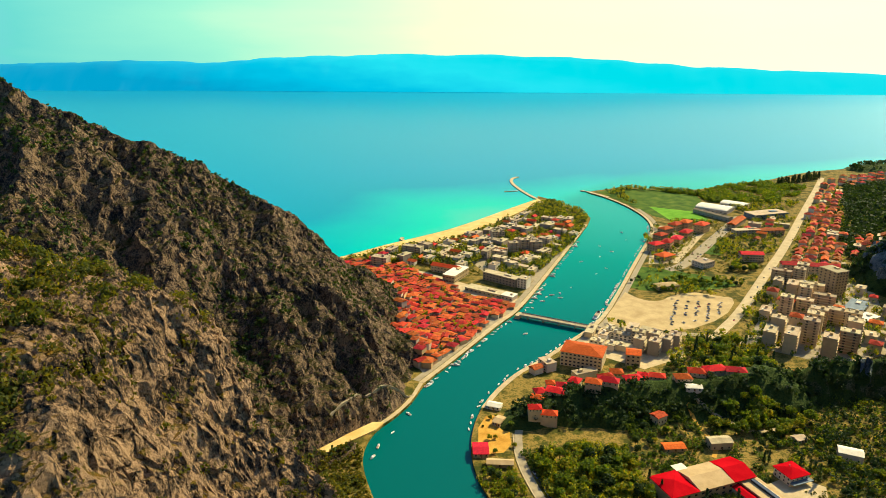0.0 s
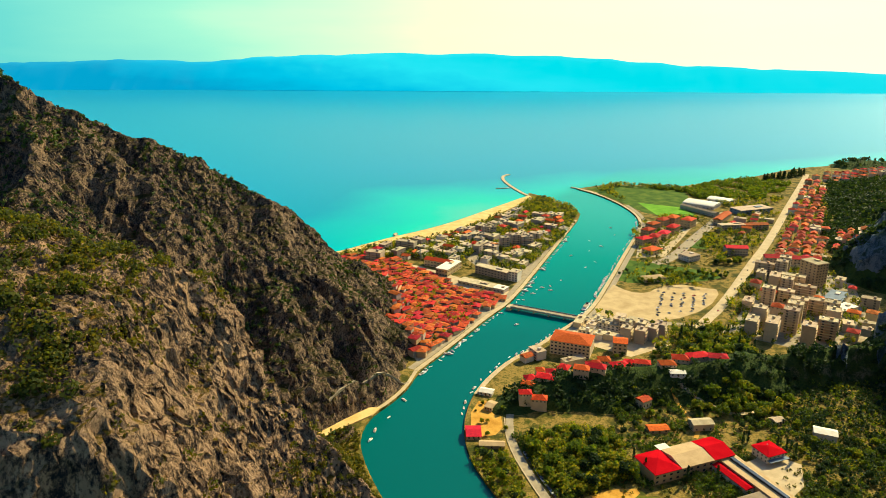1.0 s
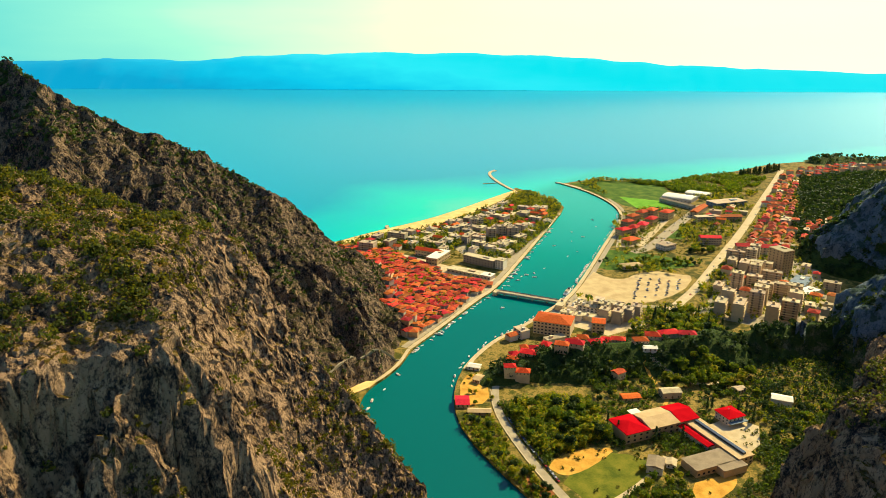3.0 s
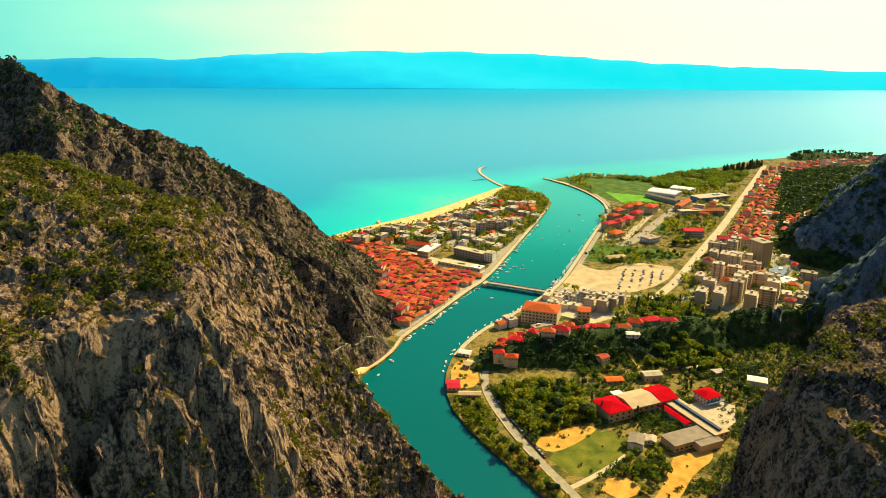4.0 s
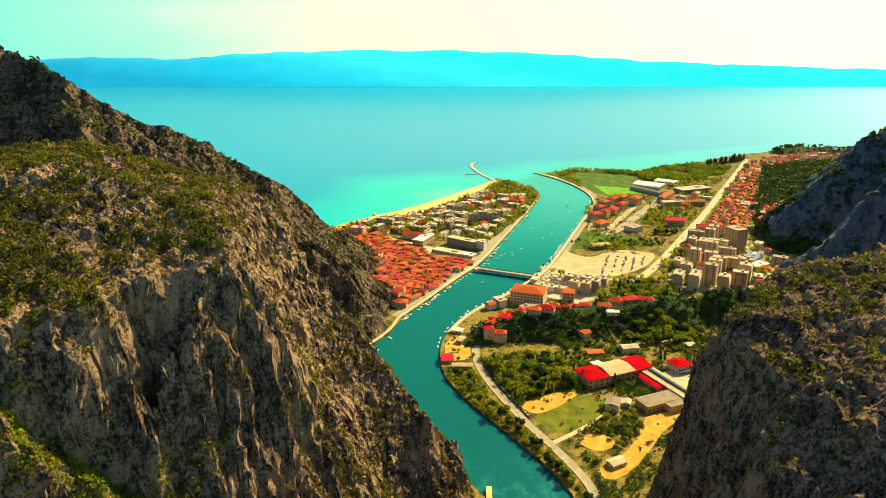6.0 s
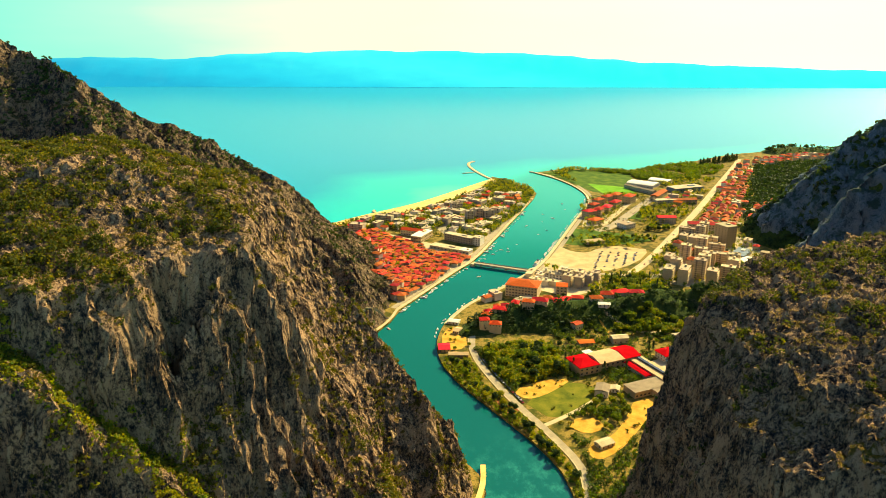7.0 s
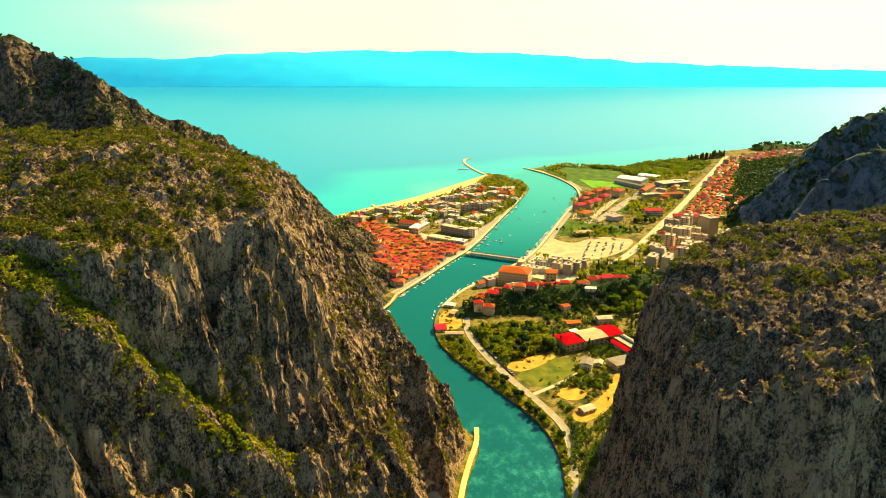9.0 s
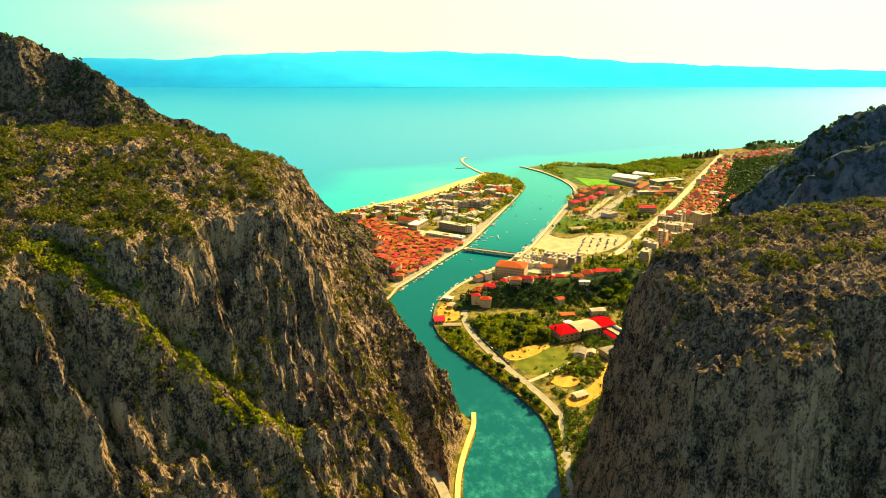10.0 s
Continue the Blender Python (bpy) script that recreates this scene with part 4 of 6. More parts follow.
# ---- the red-roofed works in the valley ----
def works():
    ob = root("factory", "long works with red and tan roofs among trees", "factory")
    ob.matrix_basis = pose(186, 424, 2, 0, 0, 20)
    part("wall", box(74, 25, 9, 3), WALLS[2], ob)
    for x, w, mat, nm in ((-22, 24, RED_SHEET, "red sheet roof"), (5, 30, TAN_ROOF, "tan roof"), (30, 20, RED_SHEET, "bright red roof")):
        part("roof", roof_bm(w - 1.1, 26, 2.6, "gable", 0.5, 0.4, 9) if nm == "tan roof" else roof_bm(w - 1.1, 26, 3.2, "hip" if x < 0 else "gable", 0.5, 0.4, 9.02), mat, ob, nm).location.x = x
    part("roof_panel", box(10, 7, 0.3, -6, 15, 9.6), WHITE_ROOF, ob, "white skylight panel")
    for k in range(2):
        for i in range(12):
            part("window", PANE_WIDE, None, ob, at=pose(-31 + i * 6.1, -12.5, 1.5 + 4 * k))
    ob2 = root("factory_wing", "long low wing with a roof lantern and a red lean-to", "factory")
    ob2.matrix_basis = pose(232, 400, 2, 0, 0, -68)
    part("wall", box(62, 15, 7), WALLS[2], ob2)
    part("roof", box(63, 16, 0.5, 0, 0, 7), TAN_ROOF, ob2, "tan flat roof")
    part("lantern", box(52, 3.0, 1.6, 2, 1.0, 7.5), GLASS, ob2, "dark glazed roof lantern")
    for i in range(9):
        part("skylight", box(4.0, 1.2, 0.5, -20 + i * 5.6, 3.6, 7.5), WHITE_ROOF, ob2, "white skylight")
    part("lean_to", roof_bm(34, 8, 1.2, "gable", 0.3, 0.3, 5.2), RED_SHEET, ob2, "bright red lean-to roof").location = (-10, -11.5, 0)
    part("lean_to_wall", box(34, 7, 5.2, -10, -11.5, 0), WALLS[1], ob2)
    add_windows(ob2, 62, 15, 2, (12, 3), 3.3, 1.0, True, sides=(1, 2))
    ob3 = root("workshop", "flat-roofed workshop with a brown roof", "factory")
    ob3.matrix_basis = pose(216, 371, 2, 0, 0, 20)
    part("wall", box(42, 17, 6), WALLS[2], ob3)
    part("roof", box(43, 18, 0.5, 0, 0, 6), GREY_ROOF, ob3, "grey-brown flat roof")
    part("annex", box(22, 8, 6, 9, -12.4, 0), WALLS[2], ob3)
    part("annex_roof", box(23, 8.6, 0.5, 9, -12.6, 6), GREY_ROOF, ob3)
    add_windows(ob3, 42, 17, 1, (9, 3), 3.0, 1.5, True, sides=(0, 1))
    ob4 = root("villa", "square house with a bright red hipped roof", "house")
    ob4.matrix_basis = pose(259, 436, 2, 0, 0, 20)
    part("wall", box(17, 16, 7), WALLS[1], ob4)
    part("roof", roof_bm(17, 16, 2.8, "hip", 1.0, 0.4, 7), RED_SHEET, ob4, "bright red hipped roof")
    part("terrace_roof", box(19, 4, 0.3, 0, -10, 3.6), BLUE_WALL, ob4)
    part("chimney", CHIMNEY, None, ob4, at=pose(0, 2, 8.8))
    add_windows(ob4, 17, 16, 2, (4, 4), 3.2, 1.1, sides=(0, 1, 3))
    for x, y, r in ((170, 418, 16), (195, 428, 16), (215, 435, 14), (236, 410, 14), (240, 388, 14), (226, 368, 14), (206, 368, 14), (259, 436, 14), (246, 370, 10)):
        take(x, y, r)


works()


# ---- landmark buildings of the town ----
def hall(name, x, y, w, d, h, turn, kind, roof_mat, wall, label, storeys=2, cols=(6, 3), rise=2.5, category="building"):
    ob = root(name, label, category)
    ob.matrix_basis = pose(x, y, ground_z(x, y), 0, 0, turn)
    part("wall", box(w, d, h + 2, z=-2), wall, ob)
    if kind == "flat":
        part("roof", box(w + 0.8, d + 0.8, 0.5, 0, 0, h), roof_mat, ob)
        part("roof_plant", box(w * 0.2, d * 0.25, 1.4, w * 0.2, 0, h + 0.5), wall, ob)
    elif kind == "vault":
        bm = bmesh.new()
        n = 12
        rows = [[bm.verts.new((sx * (w / 2 + 0.5), math.cos(math.pi * i / n) * (d / 2 + 0.5), h + math.sin(math.pi * i / n) * rise)) for i in range(n + 1)] for sx in (-1, 1)]
        for i in range(n):
            bm.faces.new((rows[0][i], rows[0][i + 1], rows[1][i + 1], rows[1][i]))
        bm.faces.new(rows[0])
        bm.faces.new(rows[1][::-1])
        bmesh.ops.recalc_face_normals(bm, faces=bm.faces[:])
        part("roof", bm, roof_mat, ob)
    else:
        part("roof", roof_bm(w, d, rise, kind, 0.7, 0.35, h), roof_mat, ob)
    add_windows(ob, w, d, storeys, cols, h / storeys, 1.1, True, sides=(0, 3))
    r = min(w, d) / 2
    steps = max(1, int(max(w, d) / (2 * r)))
    for i in range(steps + 1):
        u = (i / steps - 0.5) * (max(w, d) - 2 * r) if steps else 0
        a = radians(turn + (0 if w >= d else 90))
        take(x + u * math.cos(a), y + u * math.sin(a), r)
    return ob


hall("hotel", 142, 627, 41, 28, 15, -22, "hip", TILE_NEW, WALLS[0], "large cream hotel with an orange-red roof", 4, (10, 5), 4)
hall("town_hall", 18, 884, 44, 18, 10, 62, "flat", WHITE_ROOF, WALLS[2], "long ochre hall with a white roof", 2, (9, 4))
hall("school_building", 4, 908, 40, 14, 9, -28, "gable", TILE_NEW, WALLS[0], "school wing with an orange tiled roof", 2, (8, 3), 3)
hall("office_block", 79, 866, 52, 13, 11, -39, "flat", FLAT_ROOF, WALLS[3], "long grey flat-roofed block", 3, (10, 3))
hall("corner_block", 107, 848, 13, 14, 13, -30, "flat", FLAT_ROOF, WALLS[1], "pale corner building on the quay", 4, (3, 3))
hall("market_hall", 55, 826, 52, 16, 4.5, -34, "flat", FLAT_ROOF, WALLS[0], "low market hall with a cream flat roof", 1, (8, 3), category="market")
hall("supermarket", 84, 806, 16, 14, 5, -34, "flat", WHITE_ROOF, WALLS[3], "low shop with a white roof", 1, (3, 3), category="shop")
hall("sports_hall", 522, 1275, 60, 42, 6, -40, "vault", WHITE_ROOF, WALLS[1], "sports hall with a white vaulted roof", 1, (8, 5), 3.5, "sports hall")
hall("sports_hall_annex", 575, 1312, 46, 30, 5, -40, "vault", WHITE_ROOF, WALLS[1], "smaller hall with a white vaulted roof", 1, (6, 4), 2.5, "sports hall")
hall("grandstand", 497, 1222, 80, 10, 7, -60, "gable", GREY_ROOF, WALLS[3], "dark grandstand along the pitch", 1, (8, 1), 2, "grandstand")
hall("warehouse", 596, 1222, 74, 30, 9, 18, "flat", FLAT_ROOF, BLUE_WALL, "long blue-grey warehouse near the pitch", 2, (9, 3), category="warehouse")
hall("row_building", 516, 1160, 66, 14, 9, 52, "gable", TILE_NEW, WALLS[0], "long row with orange roofs", 3, (10, 2), 3)
hall("row_building", 545, 1102, 50, 14, 9, 5, "gable", TILE_OLD, WALLS[3], "terraced row with worn tile roofs", 3, (8, 2), 3)
hall("row_building", 505, 1096, 44, 14, 11, 8, "flat", FLAT_ROOF, WALLS[3], "grey flat-roofed terrace of shops", 3, (8, 2))
hall("school", 456, 962, 32, 15, 11, -6, "gable", TILE_NEW, WALLS[3], "grey school with an orange roof", 3, (8, 3), 3)
hall("clinic", 376, 936, 24, 20, 8, 30, "flat", FLAT_ROOF, WALLS[1], "white flat-roofed clinic by the street", 2, (5, 4))
hall("pavilion", 294, 844, 30, 14, 5, 12, "hip", TAN_ROOF, WALLS[0], "low pavilion with a tan roof in the park", 1, (5, 2), 2.5)
hall("tower_block", 498, 822, 20, 26, 34, 20, "flat", FLAT_ROOF, WALLS[2], "tall brown tower block of flats", 9, (4, 4))
hall("long_terrace", 508, 896, 74, 14, 15, -12, "gable", TILE_OLD, WALLS[0], "long terrace with a red tiled roof", 4, (14, 2), 3.5)
hall("depot", 500, 768, 44, 20, 6, 48, "flat", BLUE_WALL, WALLS[1], "low depot with a pale blue roof", 1, (7, 3))
hall("depot", 490, 732, 30, 16, 6, 30, "flat", WHITE_ROOF, WALLS[1], "low depot with a white roof", 1, (5, 3))
hall("guest_house", 192, 626, 14, 15, 12, -15, "gable", TILE_NEW, WALLS[0], "guest house with a bright orange roof", 3, (3, 3), 2.5)
for x, y, w, d, h, a in ((330, 1010, 22, 16, 12, 30), (350, 1020, 20, 15, 13, 55), (372, 1042, 22, 15, 12, 55), (398, 1076, 24, 15, 13, 50), (372, 1100, 22, 15, 12, 35), (398, 1128, 22, 16, 12, 40), (352, 1062, 20, 15, 12, 40), (440, 1120, 26, 18, 14, 48), (418, 1136, 22, 16, 14, 48), (330, 968, 26, 18, 7, 35)):
    hall("resort_building", x, y, w, d, h, a, "hip", TILE_NEW, WALLS[2], "resort building with an orange hipped roof", 3 if h > 8 else 2, (4, 3), 3.5)
for x, y, w, d, st, a in ((106, 985, 14, 12, 7, 10), (124, 1000, 14, 12, 7, 10), (142, 1000, 20, 12, 6, 10), (82, 1058, 10, 12, 6, 15), (94, 1066, 10, 10, 5, 15), (139, 1022, 22, 11, 4, 40), (153, 985, 24, 12, 3, 50), (85, 970, 20, 12, 4, -30), (-45, 985, 30, 13, 5, -25), (-90, 942, 24, 16, 4, -20)):
    place(("apt", w, d, st), lambda: apartment(w, d, st, WALLS[3], "grey flat-roofed apartment block near the beach", 2), pose(x, y, 2, 0, 0, a))
    take(x, y, max(w, d) * 0.5)


# ---- apartment quarter beside the main street ----
APT_ZONE = [(318, 668), (348, 720), (380, 765), (462, 890), (500, 876), (470, 800), (470, 745), (452, 690), (425, 640), (380, 636)]
APT_TYPES = [(24, 12, 6, 0), (18, 13, 5, 1), (28, 12, 7, 0), (14, 14, 8, 3), (20, 11, 4, 2)]
for x, y in fill(APT_ZONE, 57, 24.5, 18, 2.5):
    if not free(x, y, 10):
        continue
    w, d, st, wi = rng.choice(APT_TYPES)
    wi = rng.choice((0, 0, 2, 3))
    tall = x > 380 and y < 720
    if tall:
        w, d, st, wi = rng.choice(((16, 14, 9, 0), (18, 13, 8, 2)))
    if not tall and rng.random() < 0.3:
        place(("tiled", w, d), lambda: house(w * 0.8, d, 4, "hip", WALLS[0], TILE_OLD, "tiled apartment house among the flats", (3, 0), group="apartment houses", name="apartment_house"), pose(x, y, 2, 0, 0, rng.choice((-33, 57)) + rng.uniform(-6, 6)))
        take(x, y, 9)
        continue
    place(("block", w, d, st, wi), lambda: apartment(w, d, st, WALLS[wi], "cream flat-roofed apartment block with balconies", 2), pose(x, y, 2, 0, 0, rng.choice((-33, -33, 57))))
    take(x, y, 9)
for x, y in ((206, 654), (220, 648), (234, 655), (246, 664), (210, 672), (226, 668), (188, 690), (200, 682), (176, 686), (186, 700), (165, 668), (178, 660)):
    tall = x > 203
    w, d, st = (13, 11, 5) if tall else (14, 10, 2)
    if free(x, y, 4):
        place(("south", w, d, st), lambda: apartment(w, d, st, WALLS[3] if tall else WALLS[1], "small flat-roofed town block", 3, balconies=tall), pose(x, y, 2, 0, 0, rng.choice((-30, 60))))
        take(x, y, 6)


# ---- mixed town buildings on the spit and by the avenue ----
TOWN_TYPES = [(16, 11, 3, "flat", 1), (14, 11, 2, "hip", 2), (20, 11, 4, "flat", 3), (13, 12, 3, "hip", 0), (24, 9, 2, "flat", 0), (11, 9, 2, "gable", 1), (10, 9, 2, "hip", 3), (15, 9, 3, "gable", 2)]


def town_building(w, d, st, kind, wi):
    ob = root("town_building", "plain town building with a flat pale roof" if kind == "flat" else "plain town building with a pitched clay tile roof", "building", "town buildings")
    h = st * 3.0
    part("wall", box(w, d, h + 2, z=-2), WALLS[wi], ob)
    if kind == "flat":
        part("roof", box(w + 0.6, d + 0.6, 0.5, 0, 0, h), FLAT_ROOF, ob)
        part("stair_head", box(3, 3, 2.2, w * 0.2, 0, h + 0.5), WALLS[wi], ob)
    else:
        part("roof", roof_bm(w, d, 2.6, kind, 0.6, 0.3, h), TILE_NEW if wi == 2 else TILE_OLD, ob)
    for k in range(st):
        for i in range(2):
            part("window", PANE_WIDE, None, ob, at=side_pose(0, (i - 0.5) * w * 0.5, k * 3 + 1, w, d))
    return ob


for zone, sx, sy, a, chance in (([(-30, 915), (60, 920), (112, 880), (206, 1056), (236, 1130), (215, 1190), (160, 1240), (110, 1180), (50, 1090), (-10, 1040), (-110, 975)], 21, 18, 58, 0.72),
                                ([(150, 700), (185, 700), (255, 680), (240, 640), (170, 650)], 17, 15, 58, 0.7),
                                ([(84, 600), (112, 628), (150, 600), (110, 570)], 17, 15, 30, 0.7),
                                ([(470, 1010), (540, 1090), (620, 1180), (600, 1200), (520, 1130)], 26, 22, 57, 0.7),
                                ([(430, 640), (480, 700), (520, 780), (545, 850), (560, 830), (520, 720), (470, 640)], 24, 20, 57, 0.7)):
    for x, y in fill(zone, a, sx, sy, 4.0):
        if free(x, y, 6) and rng.random() < chance:
            t = rng.choice([q for q in TOWN_TYPES if q[3] == "flat"] if x < 260 and rng.random() < 0.35 else TOWN_TYPES)
            place(("town",) + t, lambda: town_building(*t), pose(x, y, ground_z(x, y), 0, 0, a + rng.choice((0, 90, 180, 270)) + rng.uniform(-8, 8)))
            take(x, y, 7)


# ---- old town: small houses crowded under the ridge ----
OLD_TYPES = [(8, 7, 3, "hip", 3), (10, 7, 3, "gable", 2), (9, 8, 2, "hip", 0), (12, 8, 3, "gable", 3), (7, 7, 3, "hip", 2), (11, 9, 4, "hip", 0)]
OLD_ZONE = [(-18, 606), (4, 640), (30, 688), (58, 735), (86, 778), (48, 806), (22, 822), (14, 848), (-4, 868), (-30, 890), (-50, 930), (-110, 962), (-158, 950), (-150, 930), (-104, 848), (-52, 768), (-52, 690), (-30, 640)]
for x, y in fill(OLD_ZONE, 58.7, 9.4, 8.8, 1.8):
    if free(x, y, 2.9):
        w, d, st, kind, wi = rng.choice(OLD_TYPES)
        place(("old", w, d, st, kind), lambda: house(w, d, st, kind, WALLS[3] if wi else WALLS[2], TILE_OLD, "old stone house with a worn red tile roof", group="old town houses", name="stone_house", sides=(0,), cols=(1, 1)),
              pose(x, y, ground_z(x, y), 0, 0, 58.7 + rng.choice((0, 90, 180, 270)) + rng.uniform(-22, 22)) @ Matrix.Diagonal((rng.uniform(0.8, 1.15), rng.uniform(0.85, 1.2), rng.uniform(0.45, 0.85), 1)))
        take(x, y, 3.0)


# ---- red-roofed houses along the main street and on the ridge ----
NEW_TYPES = [(13, 10, 3, "hip", 0), (15, 11, 3, "hip", 1), (12, 10, 2, "gable", 2), (16, 11, 2, "gable", 0)]
for zone, sx, sy, a in (([(470, 905), (540, 1010), (700, 1262), (800, 1420), (850, 1500), (880, 1490), (790, 1330), (720, 1190), (660, 1080), (600, 985), (560, 900), (520, 870)], 19, 17, 57),
                        ([(668, 1076), (706, 1080), (672, 994), (622, 914), (594, 905), (618, 979)], 17, 15, 57),
                        ([(880, 1540), (960, 1600), (1110, 1650), (1500, 1720), (1500, 1660), (1150, 1590), (1000, 1530), (900, 1480)], 30, 24, 20)):
    for x, y in fill(zone, a, sx, sy, 3.0):
        if free(x, y, 6) and rng.random() < 0.28:
            t = rng.choice(TOWN_TYPES)
            place(("town",) + t, lambda: town_building(*t), pose(x, y, ground_z(x, y), 0, 0, a + rng.choice((0, 90, 180, 270)) + rng.uniform(-10, 10)))
            take(x, y, 6.5)
        elif free(x, y, 6):
            w, d, st, kind, wi = rng.choice(NEW_TYPES)
            place(("new", w, d, st, kind), lambda: house(w, d, st, kind, WALLS[wi], TILE_OLD, "family house with a red tiled roof", (2, 0), group="houses on the main street", name="family_house"),
                  pose(x, y, ground_z(x, y), 0, 0, a + rng.choice((0, 90, 180)) + rng.uniform(-6, 6)))
            take(x, y, 6.5)
RIDGE = [(148, 545, 24, 11, 3), (122, 556, 13, 12, 3), (106, 552, 13, 11, 3), (133, 540, 15, 11, 3), (101, 536, 18, 11, 2), (84, 534, 13, 10, 2), (76, 512, 15, 11, 4), (93, 508, 17, 11, 4),
         (197, 556, 16, 11, 2), (174, 560, 18, 12, 2), (214, 556, 17, 12, 2), (234, 560, 18, 12, 2), (250, 566, 22, 13, 3), (268, 562, 20, 12, 2), (190, 574, 15, 12, 2), (150, 572, 16, 12, 3),
         (166, 590, 14, 12, 3), (120, 576, 14, 12, 3), (102, 574, 13, 11, 3), (88, 560, 14, 11, 2), (340, 590, 22, 14, 2)]
for x, y, w, d, st in RIDGE:
    place(("ridge", w, d, st), lambda: house(w, d, st, "hip", WALLS[0], TILE_NEW, "hillside house with a red hipped tile roof", (4, 2), group="houses on the ridge", name="hillside_house"),
          pose(x + rng.uniform(-3, 3), y + rng.uniform(-4, 4), ground_z(x, y) + rng.uniform(-1.2, 0.4), 0, 0, rng.uniform(-32, 14)) @ Matrix.Diagonal((rng.uniform(0.72, 0.95), rng.uniform(0.8, 1.0), rng.uniform(0.75, 1.0), 1)))
    take(x, y, 8)
for x, y, w, d, st, mat, wi, a, lab in ((46, 538, 12, 9, 1, WHITE_ROOF, 1, -20, "white-roofed boat shed by the river"), (184, 514, 11, 9, 2, TILE_OLD, 0, 30, "garden house with an orange tile roof"),
                                        (184, 474, 17, 9, 1, TILE_NEW, 2, 5, "low shed with an orange-red roof"), (222, 478, 18, 10, 2, FLAT_ROOF, 0, 5, "cream house on the garden slope"),
                                        (222, 542, 14, 8, 1, WHITE_ROOF, 1, -5, "white-roofed house on the hillside"), (318, 462, 17, 11, 2, WHITE_ROOF, 1, -25, "cream house with a pale roof"),
                                        (290, 486, 10, 8, 1, FLAT_ROOF, 0, 20, "small cream shed on the slope"), (172, 368, 15, 12, 2, GREY_ROOF, 1, 66, "house with a grey gabled roof"),
                                        (186, 372, 9, 7, 1, FLAT_ROOF, 1, 66, "small annex with a pale roof"), (30, 470, 12, 16, 1, TILE_NEW, 2, 0, "riverside shed with an orange roof"),
                                        (44, 452, 20, 7, 1, TAN_ROOF, 2, -4, "long low shed with a tan roof"), (48, 512, 7, 12, 1, TAN_ROOF, 0, -30, "tan-roofed garden shed by the river road"), (150, 284, 14, 9, 1, FLAT_ROOF, 0, 25, "pale brick shell of a small house")):
    ob = root("shed" if st == 1 else "cottage", lab, "house")
    ob.matrix_basis = pose(x, y, ground_z(x, y), 0, 0, a)
    part("wall", box(w, d, st * 3 + 2, z=-2), WALLS[wi], ob)
    part("roof", roof_bm(w, d, 1.4, "gable", 0.5, 0.25, st * 3), mat, ob)
    add_windows(ob, w, d, 1, (3, 2), sides=(0, 1, 3))
    part("door", DOOR, None, ob, at=side_pose(0, 0.5, 0.0, w, d))
    take(x, y, max(w, d) * 0.6)


# ---- vegetation ----
def foliage(name, lo, mid, hi, through_light=0.42):
    m, nodes, links, b = material(name, 0.75, 0, 0.2)
    g = nodes.new("ShaderNodeNewGeometry")
    n = noise_of(nodes, links, g.outputs["Position"], 0.12, 3)
    oi = nodes.new("ShaderNodeObjectInfo")
    s = nodes.new("ShaderNodeMath")
    s.operation = "MULTIPLY_ADD"
    s.inputs[1].default_value = 0.55
    links.new(g.outputs["Random Per Island"], s.inputs[0])
    links.new(n.outputs["Fac"], s.inputs[2])
    s2 = nodes.new("ShaderNodeMath")
    s2.operation = "MULTIPLY_ADD"
    s2.inputs[1].default_value = 0.5
    links.new(oi.outputs["Random"], s2.inputs[0])
    links.new(s.outputs[0], s2.inputs[2])
    r = ramp_of(nodes, [(0.45, lo), (0.85, mid), (1.3, hi)])
    half = nodes.new("ShaderNodeMath")
    half.operation, half.inputs[1].default_value = "MULTIPLY", 0.75
    links.new(s2.outputs[0], half.inputs[0])
    links.new(half.outputs[0], r.inputs[0])
    links.new(r.outputs[0], b.inputs["Base Color"])
    # light shines through the leaves
    tr = nodes.new("ShaderNodeBsdfTranslucent")
    warm = nodes.new("ShaderNodeMixRGB")
    warm.blend_type, warm.inputs["Fac"].default_value = "MULTIPLY", 1.0
    warm.inputs[2].default_value = (2.4, 2.2, 0.9, 1)
    links.new(r.outputs[0], warm.inputs[1])
    links.new(warm.outputs[0], tr.inputs["Color"])
    mx = nodes.new("ShaderNodeMixShader")
    mx.inputs[0].default_value = through_light
    links.new(b.outputs[0], mx.inputs[1])
    links.new(tr.outputs[0], mx.inputs[2])
    links.new(mx.outputs[0], nodes["Material Output"].inputs["Surface"])
    return m


LEAF_BRIGHT = foliage("spring_leaves", (0.046, 0.088, 0.008), (0.105, 0.152, 0.010), (0.24, 0.22, 0.015))
LEAF_DARK = foliage("dark_leaves", (0.012, 0.030, 0.012), (0.026, 0.052, 0.014), (0.060, 0.092, 0.016), 0.25)
LEAF_SCRUB = foliage("scrub_leaves", (0.026, 0.038, 0.007), (0.062, 0.074, 0.009), (0.15, 0.125, 0.012))
LEAF_DRY = foliage("dry_leaves", (0.055, 0.058, 0.008), (0.12, 0.105, 0.010), (0.23, 0.16, 0.014))
BARK = speckled("bark", [(0.3, (0.08, 0.055, 0.03)), (0.7, (0.16, 0.11, 0.07))], 1.5, 0.9)
vrng = np.random.default_rng(11)


